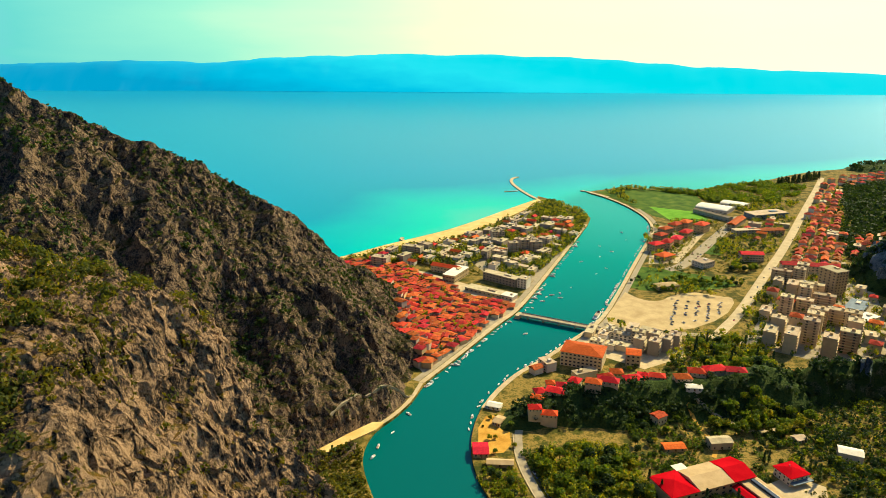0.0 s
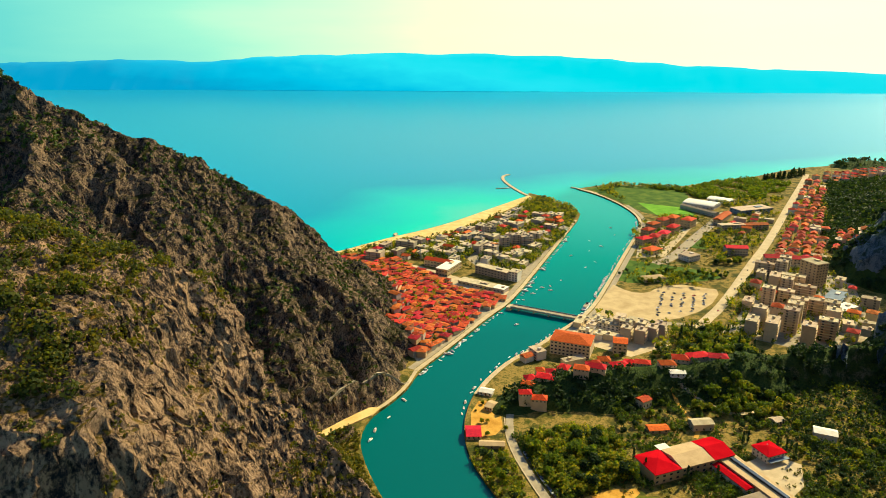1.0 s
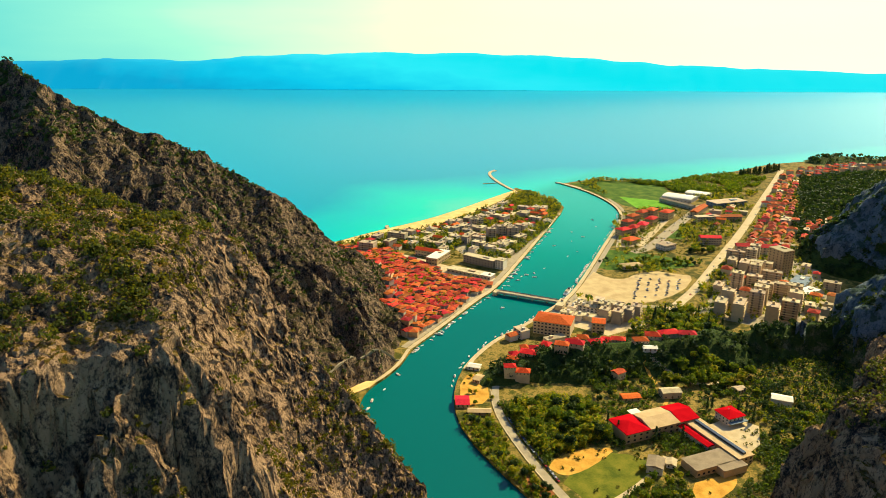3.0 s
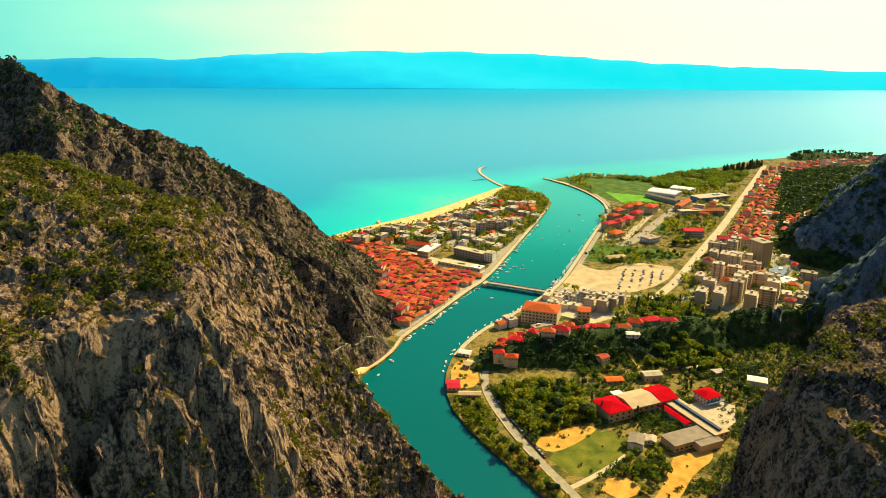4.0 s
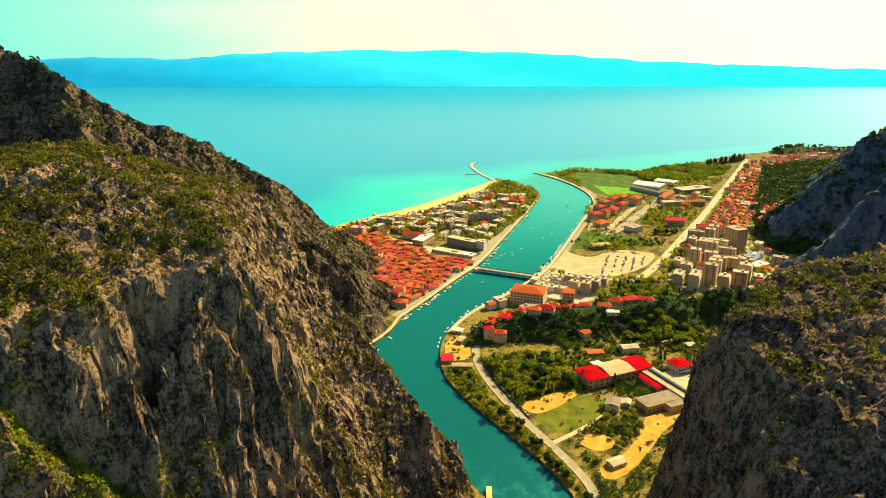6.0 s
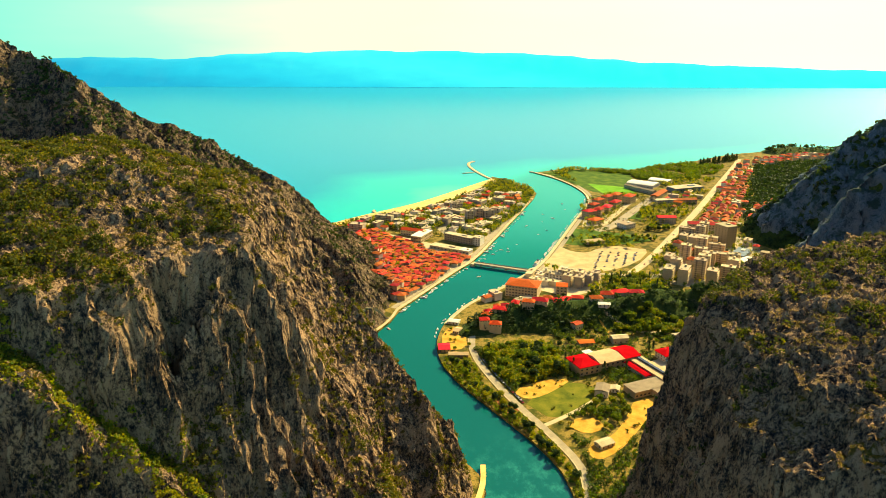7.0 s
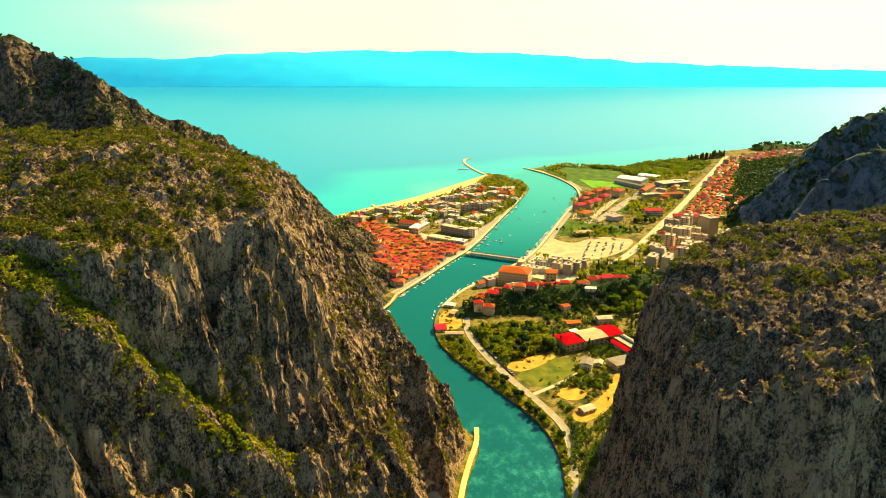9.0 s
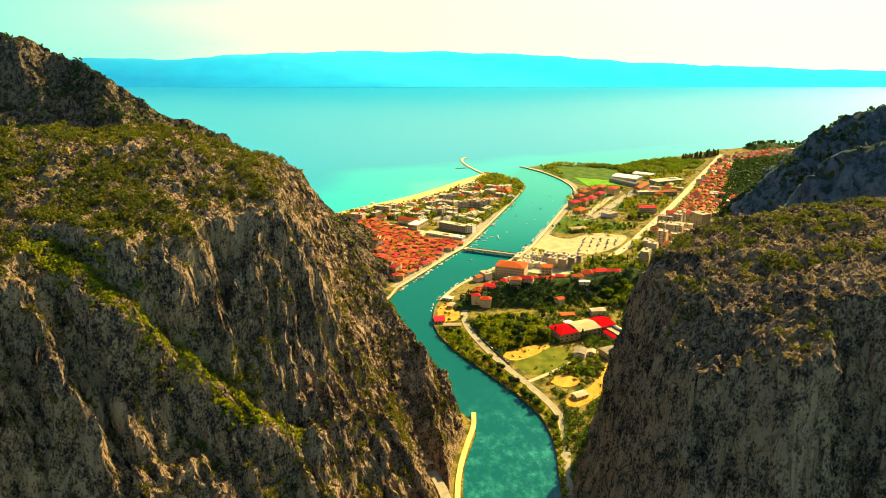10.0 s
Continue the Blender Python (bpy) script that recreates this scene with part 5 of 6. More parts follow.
def leaf_cloud(centres, radii, heights, count, size, lumps=0.35):
    """Small leaf clumps, as quads, filling uneven crowns: one crown for each centre."""
    c = np.repeat(np.asarray(centres, float), count, axis=0)
    r = np.repeat(np.asarray(radii, float), count)
    h = np.repeat(np.asarray(heights, float), count)
    n = len(c)
    d = vrng.normal(size=(n, 3))
    d /= np.linalg.norm(d, axis=1)[:, None]
    rad = vrng.uniform(0.25, 1, n) ** 0.45 * (1 + lumps * vnoise(d[:, 0] * 2 + c[:, 0], d[:, 1] * 2 + c[:, 1], d[:, 2] * 2, 5))
    p = c + d * rad[:, None] * np.stack([r, r, h], 1)
    nrm = d + vrng.normal(size=(n, 3)) * 0.6
    nrm /= np.linalg.norm(nrm, axis=1)[:, None]
    t = np.cross(nrm, vrng.normal(size=(n, 3)))
    t /= np.linalg.norm(t, axis=1)[:, None] + 1e-9
    b = np.cross(nrm, t)
    s = (np.repeat(np.broadcast_to(np.asarray(size, float), len(centres)), count) * vrng.uniform(0.6, 1.3, n))[:, None]
    v = np.stack([p - t * s - b * s * 0.7, p + t * s - b * s * 0.5, p + t * s * 0.6 + b * s, p - t * s * 0.8 + b * s * 0.7], 1).reshape(-1, 3)
    f = np.arange(4 * n).reshape(n, 4)
    return v, f


def trunk_bm(h, r, limbs):
    bm = bmesh.new()
    bmesh.ops.create_cone(bm, cap_ends=True, segments=7, radius1=r, radius2=r * 0.45, depth=h, matrix=Matrix.Translation((0, 0, h / 2)))
    for i in range(limbs):
        a = i * 2.4
        m = Matrix.Translation((0, 0, h * (0.6 + 0.08 * i))) @ Matrix.Rotation(a, 4, "Z") @ Matrix.Rotation(radians(48), 4, "Y") @ Matrix.Translation((0, 0, h * 0.25))
        bmesh.ops.create_cone(bm, cap_ends=True, segments=5, radius1=r * 0.45, radius2=r * 0.12, depth=h * 0.5, matrix=m)
    return bm


def tree(name, label, h, r, mat, count, size, kind="round"):
    ob = root(name, label, "tree", name.replace("_", " ") + "s")
    if kind == "column":
        part("trunk", trunk_bm(h * 0.5, 0.22, 0), BARK, ob)
        zs = np.linspace(0.12, 0.95, 9) * h
        v, f = leaf_cloud([(0, 0, z) for z in zs], [r * (1 - 0.75 * (z / h) ** 1.6) for z in zs], [h * 0.09] * 9, count // 9, size)
    else:
        part("trunk", trunk_bm(h * 0.6, 0.28, 4), BARK, ob)
        cs = [(0, 0, h * 0.66)] + [(math.cos(i * 2.1) * r * 0.5, math.sin(i * 2.1) * r * 0.5, h * (0.5 + 0.07 * i)) for i in range(5)]
        v, f = leaf_cloud(cs, [r * 0.75] + [r * 0.55] * 5, [h * 0.3] + [h * 0.2] * 5, count // 6, size)
    part("crown", arrays_mesh("crown", v, f, mat), None, ob)
    return ob


TREES = {"bright": lambda: tree("broadleaf_tree", "broadleaf tree in fresh spring green", 10, 4.6, LEAF_BRIGHT, 390, 0.62),
         "bright2": lambda: tree("broadleaf_tree", "spreading tree in yellow-green leaf", 8, 4.2, LEAF_BRIGHT, 360, 0.62),
         "dark": lambda: tree("evergreen_tree", "dark evergreen tree with a dense crown", 10, 4.0, LEAF_DARK, 390, 0.58),
         "cypress": lambda: tree("cypress", "slim dark green cypress tree", 14, 1.9, LEAF_DARK, 360, 0.4, "column"),
         "pine": lambda: tree("tall_pine", "tall dark pine in a row by the coast", 20, 5.0, LEAF_DARK, 450, 0.9, "column"),
         "bush": lambda: tree("garden_bush", "low olive-green garden bush", 4.0, 2.6, LEAF_SCRUB, 300, 0.4)}


def plant(kind, x, y, s=1.0):
    if not free(x, y, 1.5):
        return
    m = pose(x, y, ground_z(x, y) - 0.2, 0, 0, rng.uniform(0, 360))
    first = kind not in KINDS
    ob = place(kind, TREES[kind], m)
    k = s * rng.uniform(0.75, 1.2)
    ob.matrix_basis = m @ Matrix.Diagonal((k, k, k * rng.uniform(0.85, 1.15), 1))
    if first:
        ob.matrix_basis = m


def grove(poly, spacing, kinds, scale=1.0, chance=1.0):
    for x, y in fill(poly, 20, spacing, spacing, spacing * 0.42):
        kind = rng.choice(kinds)
        if rng.random() < chance and (kind != "bush" or rng.random() < 0.35):
            plant(kind, x, y, scale)


grove([(72, 462), (76, 418), (96, 388), (128, 402), (150, 408), (148, 440), (146, 470), (110, 476)], 11.0, ("bright", "bright2", "dark"), 1.15)
grove([(152, 462), (150, 500), (176, 530), (215, 530), (205, 500), (214, 486), (196, 462)], 8.5, ("bright2", "bush", "dark"), 0.7, 0.6)
grove([(226, 500), (236, 528), (268, 532), (318, 512), (300, 490), (262, 488)], 10, ("bright", "bright", "bright2"), 1.2)
grove([(250, 455), (252, 486), (330, 485), (360, 440), (300, 380), (272, 400), (284, 428)], 10, ("dark", "bush", "bright2"), 0.8, 0.6)
grove([(150, 345), (160, 372), (190, 352), (185, 325), (160, 300), (146, 330)], 7.5, ("bright", "bush", "bright2"), 0.75, 0.75)
grove([(34, 448), (30, 432), (46, 392), (68, 348), (92, 302), (108, 262), (112, 232), (118, 240), (108, 290), (88, 342), (66, 395), (56, 440)], 9, ("bush", "bright", "dark"), 0.8)
grove([(112, 228), (110, 200), (104, 160), (100, 110), (104, 110), (112, 165), (120, 205)], 9, ("bush", "bright"), 0.6)
grove([(252, 600), (262, 668), (300, 680), (340, 650), (330, 600), (290, 585)], 10, ("bright", "dark", "bright", "cypress", "bright2"), 1.2, 0.9)
grove([(118, 580), (190, 590), (250, 600), (240, 636), (170, 606)], 9, ("bright2", "dark", "bush"), 0.7, 0.5)
grove([(280, 820), (310, 836), (400, 852), (395, 866), (330, 880), (300, 872), (272, 842)], 8, ("bright2", "dark", "bright"), 0.75, 0.7)
grove([(245, 846), (278, 928), (286, 930), (256, 842)], 8, ("dark", "bush"), 0.7, 0.6)
grove([(400, 905), (430, 945), (450, 925), (425, 890)], 8, ("dark", "bright"), 0.9, 0.7)
grove([(60, 508), (42, 528), (28, 500), (28, 455), (58, 450)], 9, ("bush", "bright2"), 0.55, 0.7)
for i in range(16):
    plant("pine", 748 + i * 9, 1500 + i * 5.5 + rng.uniform(-4, 4), rng.uniform(0.9, 1.1))
for x, y in ((150, 425), (156, 415), (206, 404), (246, 452), (252, 456), (275, 440), (278, 432), (272, 448), (184, 404), (330, 640), (300, 640)):
    TAKEN_HERE = TAKEN[:]
    TAKEN.clear()
    plant("cypress", x, y, 0.95)
    TAKEN.extend(TAKEN_HERE)


def scatter(n, x0, x1, y0, y1, fn, keep, seed):
    g = np.random.default_rng(seed)
    x, y = g.uniform(x0, x1, n), g.uniform(y0, y1, n)
    z = fn(x, y)
    e = 1.5
    slope = np.hypot(fn(x + e, y) - z, fn(x, y + e) - z) / e
    k = keep(x, y, z, slope, g.uniform(0, 1, n))
    return np.stack([x, y, z], 1)[k], g


def stuff(name, pts, g, r0, r1, count, size, mat, label, squash=0.75, sink=0.15):
    r = g.uniform(r0, r1, len(pts)) ** 1.0
    c = pts + np.stack([0 * r, 0 * r, r * (squash - sink)], 1)
    v, f = leaf_cloud(c, r, r * squash, count, size * (0.7 + 0.6 * r / r1))
    tagged(new(name, arrays_mesh(name, v, f, mat)), label, "vegetation", kind="stuff")


def patchy(x, y, size, seed):
    return fbm(x / size, y / size, 0, 4, seed)


pts, g = scatter(26000, -450, 60, -40, 330, left_massif, lambda x, y, z, s, u: (z > 8) & (u < np.clip(0.46 + 1.4 * patchy(x, y, 26, 101), 0, 1) * np.where(s < 1.0, 1.25, np.where(s < 2.5, 0.7, 0.5))), 1)
stuff("scrub_left", pts, g, 0.5, 3.0, 36, 0.36, LEAF_SCRUB, "olive and dry green scrub on limestone ledges")
pts, g = scatter(70000, -330, 60, -20, 300, left_massif, lambda x, y, z, s, u: (z > 8) & (s > 1.1) & (u < np.clip(0.06 + 1.0 * fbm((x + y) / 26, (x - y) / 26, z / 30, 4, 151), 0, 1)), 21)
stuff("scrub_walls", pts, g, 0.5, 2.1, 18, 0.38, LEAF_DRY, "scrub hanging on the ledges of the rock wall")
pts, g = scatter(1500, -300, -50, 10, 250, left_massif, lambda x, y, z, s, u: (z > 150) & (s < 1.3) & (patchy(x, y, 30, 191) > 0.05), 25)
stuff("bushes_left", pts, g, 1.4, 3.4, 70, 0.42, LEAF_SCRUB, "rounded olive bushes on the mountain top", 0.85, 0.1)
pts, g = scatter(16000, -200, -60, 20, 110, left_massif, lambda x, y, z, s, u: (line_distance(x, y, LEFT_RAMP)[0] < 4 + 8 * u) & (u < 0.8), 23)
stuff("scrub_ramp", pts, g, 0.5, 1.9, 16, 0.42, LEAF_BRIGHT, "yellow-green grass and bushes on a slanting ledge")
pts, g = scatter(17000, 85, 500, -120, 330, right_massif, lambda x, y, z, s, u: (z > 8) & (u < np.clip(0.16 + 1.4 * patchy(x, y, 24, 111), 0, 1) * np.where(s < 1.0, 1.0, np.where(s < 2.5, 0.4, 0.15))), 2)
stuff("scrub_right", pts, g, 0.5, 3.0, 36, 0.38, LEAF_SCRUB, "olive and brown scrub on the cliff top")
pts, g = scatter(15000, -620, 10, 440, 860, far_ridge, lambda x, y, z, s, u: (z > 6) & (u < np.clip(0.35 + 0.8 * patchy(x, y, 55, 121), 0, 1)), 3)
stuff("scrub_coast", pts, g, 0.8, 2.6, 16, 0.7, LEAF_DARK, "dark maquis on the coastal ridge")
pts, g = scatter(9000, 60, 700, 470, 960, wooded_hills, lambda x, y, z, s, u: (z > 3.5) & (u < 0.85) & ((z < 45) | (u < 0.2)) & ((y < 545 + 0.02 * x) | (x > 300) | (u < 0.12)), 4)
stuff("woods_hillside", pts, g, 1.8, 4.0, 28, 0.8, LEAF_DARK, "dark evergreen woods on the hillside", 0.9, 0.0)
pts, g = scatter(6500, 640, 2100, 700, 1950, wooded_hills, lambda x, y, z, s, u: (z > 6) | inside(x, y, [(585, 880), (640, 960), (690, 1060), (740, 1160), (800, 1300), (870, 1450), (960, 1500), (1200, 1560), (1500, 1620), (1500, 900), (700, 850)]), 5)
pts[:, 2] = np.maximum(pts[:, 2], 2.0)
pts = pts[[free(p[0], p[1], 2) for p in pts]]
stuff("woods_far", pts, g, 3.5, 7.0, 14, 2.0, LEAF_DARK, "distant dark green woods", 0.8, 0.0)
flat = lambda x, y: 0 * x + 2.0
BANK_STRIP = [(30, 446), (27, 430), (43, 390), (67, 345), (91, 300), (107, 262), (111, 230), (110, 200), (104, 164), (99, 110), (100, 100), (106, 160), (113, 200), (119, 238), (108, 292), (86, 342), (64, 396), (56, 446)]
pts, g = scatter(4600, 20, 125, 100, 450, flat, lambda x, y, z, s, u: inside(x, y, BANK_STRIP) & (u < 0.75), 8)
stuff("riverside_shrubs", pts, g, 0.9, 3.0, 34, 0.5, LEAF_BRIGHT, "green shrubs along the river bank")
LEFT_STRIP = [(-64, 476), (-63, 450), (-46, 400), (-16, 340), (6, 310), (-20, 300), (-60, 340), (-90, 400), (-96, 462), (-76, 480)]
pts, g = scatter(3600, -100, 10, 295, 482, flat, lambda x, y, z, s, u: inside(x, y, LEFT_STRIP) & (u < 0.8), 13)
pts[:, 2] = [ground_z(p[0], p[1]) for p in pts]
stuff("shrubs_left_bank", pts, g, 0.8, 2.6, 26, 0.5, LEAF_SCRUB, "olive shrubs below the cliff by the river")
VALLEY_WOOD = [(70, 466), (74, 418), (94, 384), (128, 400), (150, 408), (146, 440), (146, 472), (110, 478)]
pts, g = scatter(1500, 60, 160, 380, 480, flat, lambda x, y, z, s, u: inside(x, y, VALLEY_WOOD) & (u < 0.35), 12)
stuff("wood_valley", pts, g, 2.0, 4.2, 50, 0.62, LEAF_BRIGHT, "spring-green wood on the valley floor", 1.1, 0.0)
GARDENS = [[(62, 470), (150, 475), (250, 500), (340, 500), (380, 440), (290, 370), (180, 300), (125, 300), (80, 400)], [(100, 600), (180, 600), (330, 660), (300, 590), (120, 570)], [(270, 650), (340, 650), (350, 700), (300, 700)],
           [(-100, 960), (20, 900), (100, 880), (200, 1040), (250, 1140), (240, 1260), (170, 1280), (60, 1110), (-30, 1020)], [(300, 880), (460, 920), (560, 1100), (520, 1200), (380, 1150), (320, 960)]]
pts, g = scatter(17000, -100, 600, 300, 1300, flat, lambda x, y, z, s, u: np.any([inside(x, y, q) for q in GARDENS], axis=0) & (u < 0.55 + 0.7 * patchy(x, y, 22, 141)) & (~inside(x, y, [(98, 352), (120, 383), (152, 392), (176, 372), (118, 322)]) | (u < 0.12)), 9)
pts = pts[[free(p[0], p[1], 0.8) for p in pts]]
pts[:, 2] = [ground_z(p[0], p[1]) for p in pts]
stuff("garden_shrubs", pts, g, 0.6, 2.2, 22, 0.42, LEAF_SCRUB, "hedges and shrubs in gardens and on waste ground")
VALLEY = [(62, 470), (66, 420), (100, 352), (128, 290), (130, 262), (123, 230), (116, 190), (111, 150), (140, 150), (152, 200), (165, 262), (230, 300), (290, 370), (380, 440), (340, 500), (250, 520), (214, 532), (160, 520), (150, 475)]
OPEN = [[(98, 352), (120, 383), (152, 392), (176, 372), (150, 348), (118, 322)], [(192, 352), (232, 364), (226, 343), (205, 328), (182, 298), (160, 273), (138, 260), (130, 282), (158, 298), (174, 318)], [(126, 312), (138, 330), (158, 326), (160, 306), (140, 298)],
        [(90, 372), (100, 388), (130, 400), (152, 398), (134, 378), (100, 358)], [(238, 430), (264, 442), (282, 425), (268, 396), (246, 378), (226, 395)], [(100, 318), (150, 350), (180, 376), (188, 384), (190, 378), (150, 342), (104, 310)], [(206, 462), (216, 505), (214, 532), (222, 532), (224, 480), (214, 462)], [(215, 540), (262, 494), (292, 502), (290, 508), (262, 502), (225, 542)]]
pts, g = scatter(22000, 60, 380, 150, 540, flat, lambda x, y, z, s, u: inside(x, y, VALLEY) & ~np.any([inside(x, y, q) for q in OPEN], axis=0) & (line_distance(x, y, [(60, 455), (73, 400), (91, 347), (108, 308), (124, 262)])[0] > 5.5) & (u < np.clip(0.42 + 1.3 * patchy(x, y, 24, 181), 0, 1)), 41)
pts = pts[[free(p[0], p[1], 1.0) for p in pts]]
pts[:, 2] = [ground_z(p[0], p[1]) for p in pts]
half_way = int(len(pts) * 0.55)
stuff("thicket_valley", pts[:half_way], g, 0.8, 3.0, 22, 0.5, LEAF_DARK, "dark green thicket between valley gardens", 1.0, 0.0)
stuff("bushes_valley", pts[half_way:], g, 0.8, 2.6, 22, 0.5, LEAF_BRIGHT, "yellow-green bushes between valley gardens", 1.0, 0.0)
TOWN_TREES = [([(190, 730), (226, 706), (270, 700), (300, 696), (296, 684), (240, 694), (188, 716)], 0.8), ([(372, 806), (350, 818), (322, 834), (290, 818), (276, 800), (292, 808), (324, 822), (360, 800)], 0.6), ([(395, 1186), (480, 1182), (490, 1165), (440, 1150), (400, 1165)], 0.8), ([(345, 1430), (372, 1320), (384, 1322), (380, 1410), (400, 1452), (470, 1440), (530, 1424), (530, 1450), (400, 1478)], 0.75),
              ([(184, 1310), (215, 1350), (262, 1266), (266, 1210), (240, 1130), (200, 1075), (130, 1070), (150, 1190), (160, 1270)], 1.2), ([(-150, 955), (-100, 1000), (-40, 1040), (8, 1060), (52, 1104), (120, 1215), (150, 1200), (112, 1050), (40, 930), (-40, 940), (-120, 950)], 1.2),
              ([(60, 930), (112, 862), (212, 1056), (240, 1140), (150, 1180)], 1.2), ([(420, 920), (520, 1010), (600, 1150), (560, 1200), (470, 1080), (410, 960)], 0.4), ([(300, 930), (340, 950), (420, 1090), (370, 1150), (330, 1080)], 0.3), ([(560, 1240), (640, 1250), (720, 1340), (640, 1340), (560, 1320)], 0.6), ([(350, 745), (470, 905), (486, 900), (364, 733)], 0.5), ([(410, 985), (445, 1060), (490, 1075), (475, 1000), (440, 975)], 0.8),
              ([(318, 668), (380, 765), (500, 890), (560, 850), (510, 720), (440, 630), (380, 620)], 0.30), ([(236, 669), (268, 690), (308, 694), (345, 672), (329, 611), (269, 586), (225, 600)], 0.8), ([(470, 905), (700, 1262), (880, 1500), (800, 1330), (660, 1080), (560, 900)], 0.32),
              ([(470, 1010), (560, 1120), (640, 1200), (600, 1230), (500, 1120)], 0.4), ([(250, 842), (300, 826), (372, 838), (404, 862), (346, 905), (300, 925)], 0.22), ([(-18, 606), (58, 735), (86, 778), (14, 848), (-50, 930), (-150, 930), (-52, 768)], 0.10)]
pts, g = scatter(62000, -160, 900, 580, 1500, flat, lambda x, y, z, s, u: np.any([inside(x, y, q) & (u < 0.55 * k * (0.6 + 0.9 * (patchy(x, y, 30, 171) > 0))) for q, k in TOWN_TREES], axis=0), 31)
pts = pts[[free(p[0], p[1], -1.4) for p in pts]]
pts[:, 2] = np.maximum(2.0, [ground_z(p[0], p[1]) for p in pts]) + 2.0
half_way = int(len(pts) * 0.62)
stuff("street_trees", pts[:half_way], g, 1.6, 4.0, 18, 0.85, LEAF_BRIGHT, "broadleaf trees in streets and gardens", 1.1, 0.0)
stuff("garden_trees", pts[half_way:], g, 1.6, 3.4, 18, 0.85, LEAF_DARK, "dark evergreen trees between the town houses", 1.2, 0.0)
EAST_WOOD = [(566, 880), (600, 960), (660, 1090), (720, 1220), (800, 1340), (900, 1510), (1100, 1560), (1250, 1500), (1000, 1150), (800, 960), (640, 850), (580, 840)]
pts, g = scatter(12000, 560, 1250, 830, 1570, wooded_hills, lambda x, y, z, s, u: inside(x, y, EAST_WOOD) & (z < 90), 33)
pts = pts[[free(p[0], p[1], 1.5) for p in pts]]
pts[:, 2] = np.maximum(pts[:, 2], 2.0)
stuff("woods_east", pts, g, 3.0, 6.0, 12, 1.6, LEAF_DARK, "dark woods behind the town houses", 0.9, 0.0)
EDGE_WOOD = [(270, 462), (300, 500), (350, 545), (430, 560), (500, 600), (560, 600), (520, 480), (400, 400), (330, 300), (240, 225), (222, 250), (250, 330), (275, 390), (292, 425)]
pts, g = scatter(14000, 215, 570, 220, 610, flat, lambda x, y, z, s, u: inside(x, y, EDGE_WOOD) & (u < 0.75), 35)
pts = pts[[free(p[0], p[1], 0.5) for p in pts]]
pts[:, 2] = [ground_z(p[0], p[1]) for p in pts]
pts = pts[pts[:, 2] < 70]
half_way = int(len(pts) * 0.6)
stuff("woods_cliff_foot", pts[:half_way], g, 1.2, 3.2, 20, 0.6, LEAF_DARK, "dense dark bushes below the cliff", 1.0, 0.0)
stuff("scrub_cliff_foot", pts[half_way:], g, 0.9, 2.6, 20, 0.5, LEAF_BRIGHT, "green thicket below the cliff", 0.9, 0.0)
COAST_WOOD = [(540, 1340), (600, 1330), (660, 1330), (730, 1380), (800, 1480), (745, 1540), (640, 1500), (540, 1435), (470, 1452), (480, 1430), (530, 1400)]
pts, g = scatter(5200, 460, 860, 1300, 1560, flat, lambda x, y, z, s, u: inside(x, y, COAST_WOOD) & (u < 0.5 + 0.6 * patchy(x, y, 40, 131)), 6)
stuff("woods_coast", pts, g, 2.2, 5.0, 26, 1.1, LEAF_BRIGHT, "fresh green coastal wood", 1.0, 0.0)


# ---- boats ----
BOAT_WHITE = speckled("boat_white", [(0.3, (0.70, 0.68, 0.60)), (0.7, (0.82, 0.80, 0.74))], 0.5, 0.4, 0, per_object=0.12)
BOAT_DECK = speckled("boat_deck", [(0.3, (0.30, 0.24, 0.16)), (0.7, (0.50, 0.42, 0.30))], 0.8, 0.6, 0, per_object=0.3)


def hull_bm(length, beam, depth):
    bm = bmesh.new()
    n = 8
    rings = []
    for i in range(n + 1):
        t = i / n
        w = beam / 2 * (1 - max(0, (t - 0.45) / 0.55) ** 2.2) * (0.85 + 0.15 * min(1, t * 4))
        y = (t - 0.5) * length
        top = depth * (0.75 + 0.35 * t * t)
        rings.append([bm.verts.new(p) for p in ((-w, y, top), (-w * 0.75, y, -0.1), (0, y, -0.35 * (1 - t)), (w * 0.75, y, -0.1), (w, y, top))])
    for a, c in zip(rings[:-1], rings[1:]):
        for j in range(4):
            bm.faces.new((a[j], a[j + 1], c[j + 1], c[j]))
        bm.faces.new((a[0], c[0], c[4], a[4]))
    bm.faces.new(rings[0][::-1])
    bmesh.ops.remove_doubles(bm, verts=bm.verts[:], dist=0.001)
    bmesh.ops.recalc_face_normals(bm, faces=bm.faces[:])
    return bm


def boat(length, cabin):
    ob = root("motor_boat" if cabin else "rowing_boat", "white motor boat with a small cabin" if cabin else "small open white boat", "boat", "boats in the river")
    part("hull", hull_bm(length, length * 0.34, length * 0.13), BOAT_WHITE, ob)
    if cabin:
        part("cabin", box(length * 0.22, length * 0.3, length * 0.13, 0, length * 0.05, length * 0.1, 0.12), BOAT_WHITE, ob)
        part("windscreen", box(length * 0.2, 0.12, length * 0.07, 0, length * 0.21, length * 0.15), GLASS, ob)
        part("cockpit", box(length * 0.22, length * 0.3, 0.12, 0, -length * 0.28, length * 0.115), BOAT_DECK, ob)
    else:
        part("thwart", box(length * 0.28, length * 0.12, 0.1, 0, -length * 0.1, length * 0.11), BOAT_DECK, ob)
        part("outboard", box(0.3, 0.35, 0.7, 0, -length * 0.53, length * 0.06, 0.05), STEEL, ob)
    return ob


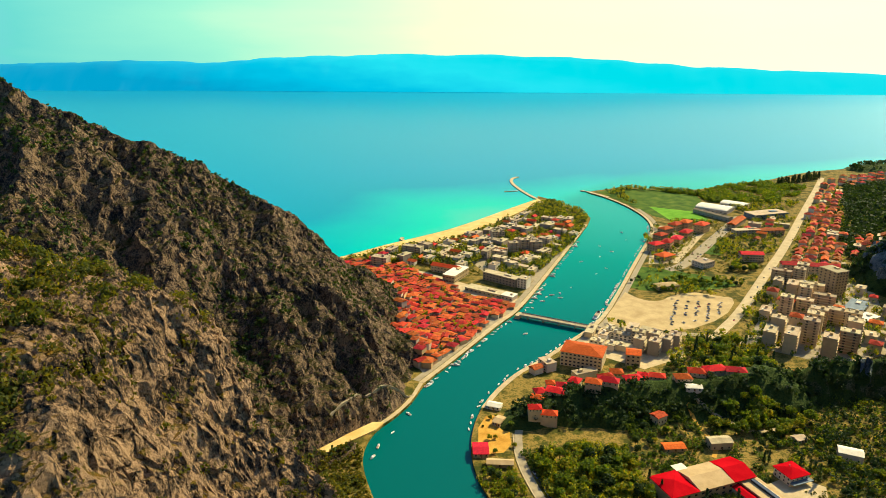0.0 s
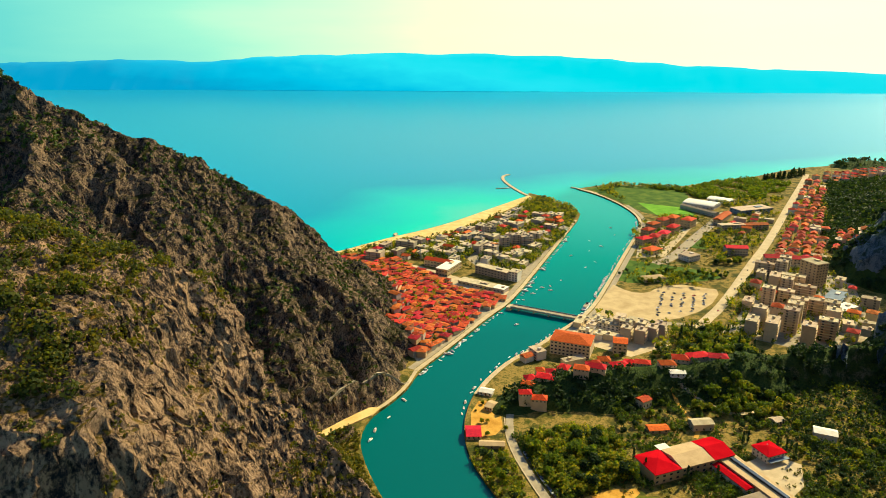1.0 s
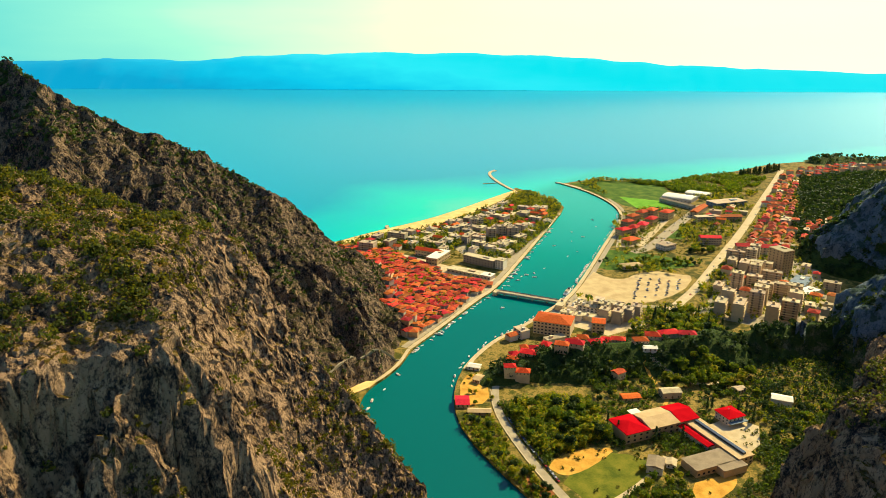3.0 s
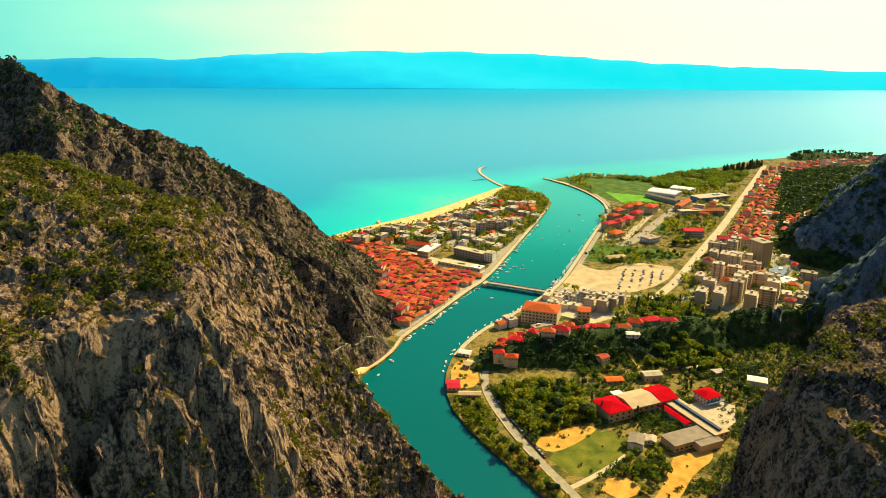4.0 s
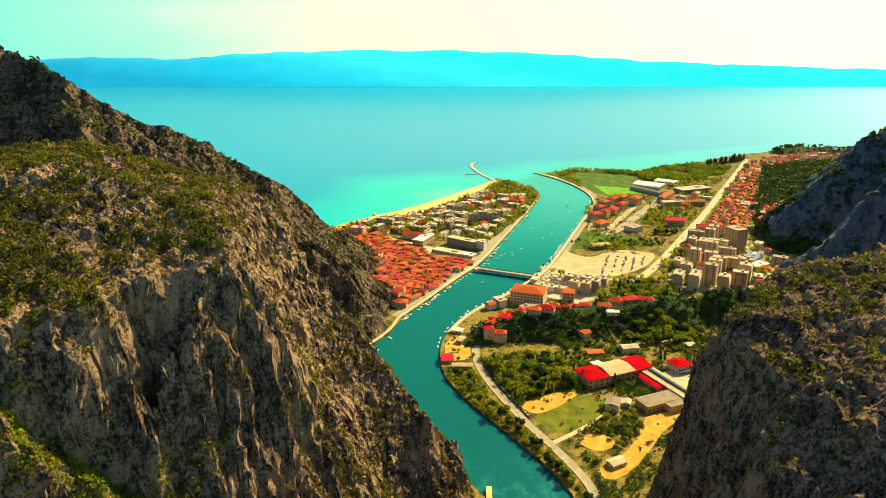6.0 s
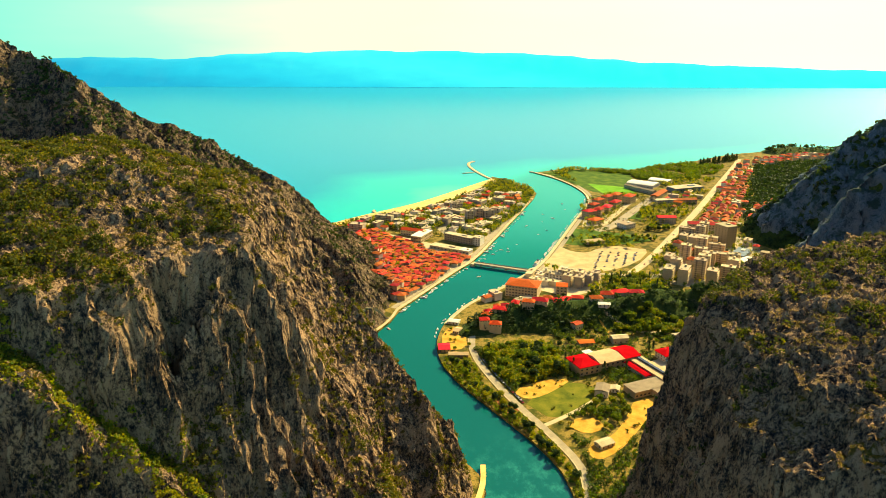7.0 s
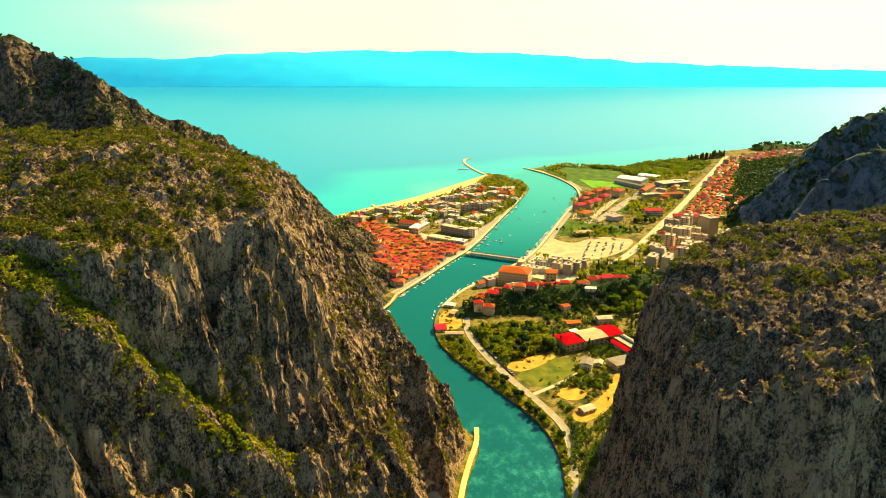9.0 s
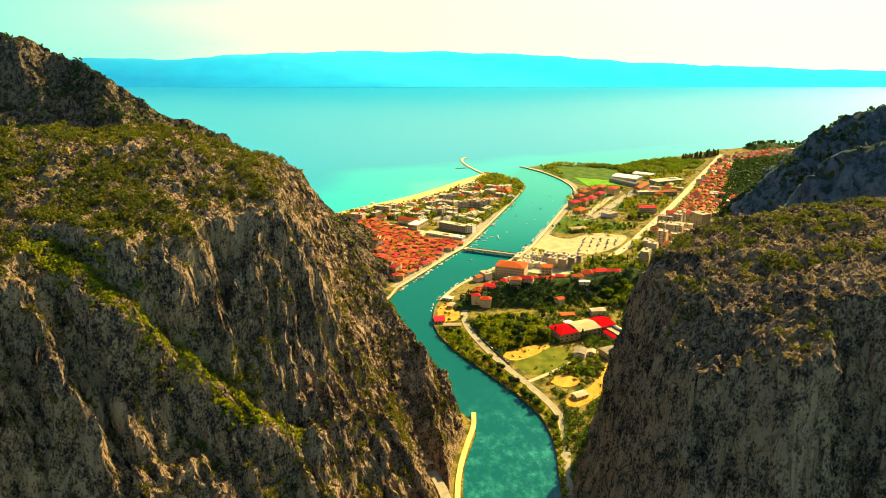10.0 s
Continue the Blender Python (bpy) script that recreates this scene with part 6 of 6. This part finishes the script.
def moor(x, y, turn, size):
    place(("boat", size), lambda: boat({"s": 4.5, "m": 6.5, "l": 10.0}[size], size != "s"), pose(x, y, 0.05, 0, 0, turn))


def along(pts, gap):
    """Evenly spaced places on a line, with its heading."""
    out, carry = [], 0.0
    for a, c in zip(pts[:-1], pts[1:]):
        l = math.hypot(c[0] - a[0], c[1] - a[1])
        d = carry
        while d < l:
            out.append((a[0] + (c[0] - a[0]) * d / l, a[1] + (c[1] - a[1]) * d / l, math.degrees(math.atan2(c[1] - a[1], c[0] - a[0]))))
            d += gap
        carry = d - l
    return out


for x, y, a in along(offset_line([p for p in LEFT_BANK if 575 < p[1] < 1130], -4.2), 8.5):
    if rng.random() < 0.8 and not (735 < y < 765):
        moor(x + rng.uniform(-1, 1), y + rng.uniform(-1, 1), a + rng.uniform(-30, 30) + rng.choice((0, 90)), rng.choice("ssml"))
for x, y, a in along(offset_line([p for p in RIGHT_BANK if 480 < p[1] < 1260], 4.2), 9.5):
    if rng.random() < 0.75 and not (690 < y < 720):
        moor(x + rng.uniform(-1, 1), y + rng.uniform(-1, 1), a + rng.uniform(-30, 30) + 90, "l" if 725 < y < 860 and rng.random() < 0.6 else rng.choice("ssm"))
for x, y in ((132, 815), (125, 800), (140, 822), (152, 828), (150, 812), (170, 850), (110, 778), (92, 700), (215, 905), (205, 960), (238, 985), (262, 1010), (250, 1040), (300, 1075), (305, 1120), (235, 930), (-42, 500), (-52, 480), (-55, 465), (-30, 530)):
    moor(x, y, rng.uniform(0, 360), rng.choice("sm"))
ferry = root("excursion_boat", "white excursion boat moored at the quay", "boat")
ferry.matrix_basis = pose(184, 752, 0.05, 0, 0, -30)
part("hull", hull_bm(24, 6, 2.2), BOAT_WHITE, ferry)
part("deckhouse", box(4.2, 13, 2.3, 0, -1.5, 1.7, 0.2), BOAT_WHITE, ferry)
part("sun_deck", box(4.6, 12, 0.2, 0, -2, 4.05), BOAT_DECK, ferry)
part("wheelhouse", box(2.6, 2.4, 1.9, 0, 3.0, 4.05, 0.15), GLASS, ferry)


# ---- cars ----
PAINTS = [speckled("car_" + n, [(0.3, c), (0.7, tuple(min(1, v * 1.15) for v in c))], 0.3, 0.3, 0, spec=0.5) for n, c in
          (("white", (0.72, 0.70, 0.66)), ("black", (0.03, 0.03, 0.035)), ("silver", (0.42, 0.42, 0.42)), ("blue", (0.05, 0.09, 0.20)), ("red", (0.40, 0.03, 0.03)))]
RUBBER = speckled("rubber", [(0.3, (0.02, 0.02, 0.02)), (0.7, (0.035, 0.035, 0.035))], 2, 0.9, 0)
WHEEL = bmesh.new()
bmesh.ops.create_cone(WHEEL, cap_ends=True, segments=10, radius1=0.32, radius2=0.32, depth=0.22, matrix=Matrix.Rotation(radians(90), 4, "Y"))
WHEEL = mesh_once("wheel", WHEEL, RUBBER)


def car(i):
    ob = root("car", ("white", "black", "silver", "dark blue", "red")[i] + " car parked on pale ground", "car", "parked cars")
    bm = bmesh.new()
    prof = [(-2.1, 0.3), (2.1, 0.3), (2.1, 0.7), (1.9, 0.85), (-2.0, 0.95), (-2.1, 0.8)]
    for s in (-1, 1):
        for y, z in prof:
            bm.verts.new((s * 0.88, y, z))
    bm.verts.ensure_lookup_table()
    n = len(prof)
    bm.faces.new(bm.verts[:n])
    bm.faces.new(bm.verts[n:][::-1])
    for k in range(n):
        j = (k + 1) % n
        bm.faces.new((bm.verts[k], bm.verts[k + n], bm.verts[j + n], bm.verts[j]))
    bmesh.ops.recalc_face_normals(bm, faces=bm.faces[:])
    part("body", bm, PAINTS[i], ob)
    bm = box(1.5, 2.3, 0.5, 0, -0.3, 0.88)
    for v in bm.verts:
        if v.co.z > 1.1:
            v.co.y = -0.3 + (v.co.y + 0.3) * 0.65
            v.co.x *= 0.88
    part("cabin", bm, GLASS, ob)
    for x in (-0.8, 0.8):
        for y in (-1.3, 1.3):
            part("wheel", WHEEL, None, ob, at=pose(x, y, 0.32))
    return ob


def park(x, y, a):
    i = rng.choice((0, 0, 1, 1, 2, 2, 3, 4))
    place(("car", i), lambda: car(i), pose(x, y, 2.16 + (0.15 if y < 500 else 0), 0, 0, a))


for row in range(7):
    for k in range(11):
        x, y = 262 + row * 13 + k * 3.0 + rng.uniform(-1.6, 1.6), 722 + k * 7.4 - row * 1.5 + rng.uniform(-1.6, 1.6)
        if inside(np.array([x]), np.array([y]), [(255, 708), (325, 742), (366, 803), (325, 826), (285, 800), (262, 770)])[0] and rng.random() < 0.78:
            park(x, y, rng.choice((22, 112)) + rng.uniform(-6, 6))
for k in range(22):
    x, y = 354 + k * 8.6, 944 + k * 12.2
    if rng.random() < 0.55:
        park(x + 4, y - 3, -35 + rng.uniform(-5, 5))
    if rng.random() < 0.3:
        park(x - 6, y + 4, -35 + rng.uniform(-5, 5))
for x, y, a in along(offset_line([(64, 440), (74, 402), (91, 350)], -5.2), 5.0):
    park(x, y, a - 90 + rng.uniform(-6, 6))
for x, y, a in along([(314, 700), (358, 755), (459, 907), (538, 1021), (640, 1185)], 45):
    if rng.random() < 0.7:
        park(x + rng.choice((-3, 3)), y, a - 90)


# ---- on the cliff: tunnel mouth, pale scar, fallen rock ----
tun = root("tunnel_portal", "pale stone tunnel portal in the cliff", "tunnel")
tun.matrix_basis = pose(4, 178, 5.5, 0, 0, 24)
bm = bmesh.new()
n = 10
outer = [(math.cos(math.pi * i / n) * 5.4, math.sin(math.pi * i / n) * 7.2) for i in range(n + 1)]
inner = [(math.cos(math.pi * i / n) * 3.9, math.sin(math.pi * i / n) * 5.6) for i in range(n + 1)]
for y in (-2.5, 2.5):
    for (a, c), (d, e2) in zip(zip(outer, inner), zip(outer[1:], inner[1:])):
        bm.faces.new([bm.verts.new((p[0], y, p[1])) for p in (a, c, e2, d)])
for ring in (outer, inner):
    for a, c in zip(ring[:-1], ring[1:]):
        bm.faces.new([bm.verts.new(p) for p in ((a[0], -2.5, a[1]), (c[0], -2.5, c[1]), (c[0], 2.5, c[1]), (a[0], 2.5, a[1]))])
bmesh.ops.remove_doubles(bm, verts=bm.verts[:], dist=0.001)
bmesh.ops.recalc_face_normals(bm, faces=bm.faces[:])
part("arch", bm, CONCRETE, tun)
# near-black sheet across the arch stands in for the unlit bore
bm = bmesh.new()
bm.faces.new([bm.verts.new((x, 2.0, z)) for x, z in inner])
part("dark_sheet", bm, RUBBER, tun, "near-black sheet painted as tunnel darkness")


def boulder(name, x, y, z, size, mat, label, seed):
    bm = bmesh.new()
    bmesh.ops.create_icosphere(bm, subdivisions=3, radius=1)
    co = np.array([v.co for v in bm.verts])
    ks = 1 + 0.55 * vnoise(co[:, 0] * 1.5 + seed, co[:, 1] * 1.5, co[:, 2] * 1.5, seed) + 0.28 * vnoise(co[:, 0] * 4, co[:, 1] * 4, co[:, 2] * 4, seed)
    for v, k in zip(bm.verts, ks):
        v.co = Vector((v.co.x * size[0], v.co.y * size[1], v.co.z * size[2])) * float(k)
    ob = part(name, bm, mat, None, label, pose(x, y, z, 0, 0, seed * 37))
    return tagged(ob, label, "rock")


PALE_ROCK = speckled("fresh_pale_rock", [(0.3, (0.36, 0.24, 0.12)), (0.7, (0.60, 0.42, 0.22))], 0.8, 0.95, 0.8, 0.4)
boulder("rock_slab", -19.5, 192, 76, (2.2, 2.6, 4.4), PALE_ROCK, "smooth pale rock slab on the cliff", 1)
for i, (x, y, z, k) in enumerate(((-18, 188.5, 66, 1.5), (-16.5, 187, 61, 1.1), (-6, 178.5, 31, 2.0), (-3.6, 177.5, 25, 1.6), (-1.9, 176, 20, 2.2), (1.5, 176, 13, 1.6), (-9, 181, 40, 1.3))):
    boulder("fallen_rock", x, y, z, (k, k * 1.1, k * 1.3), PALE_ROCK, "pale freshly broken rock on the slope", i + 2)
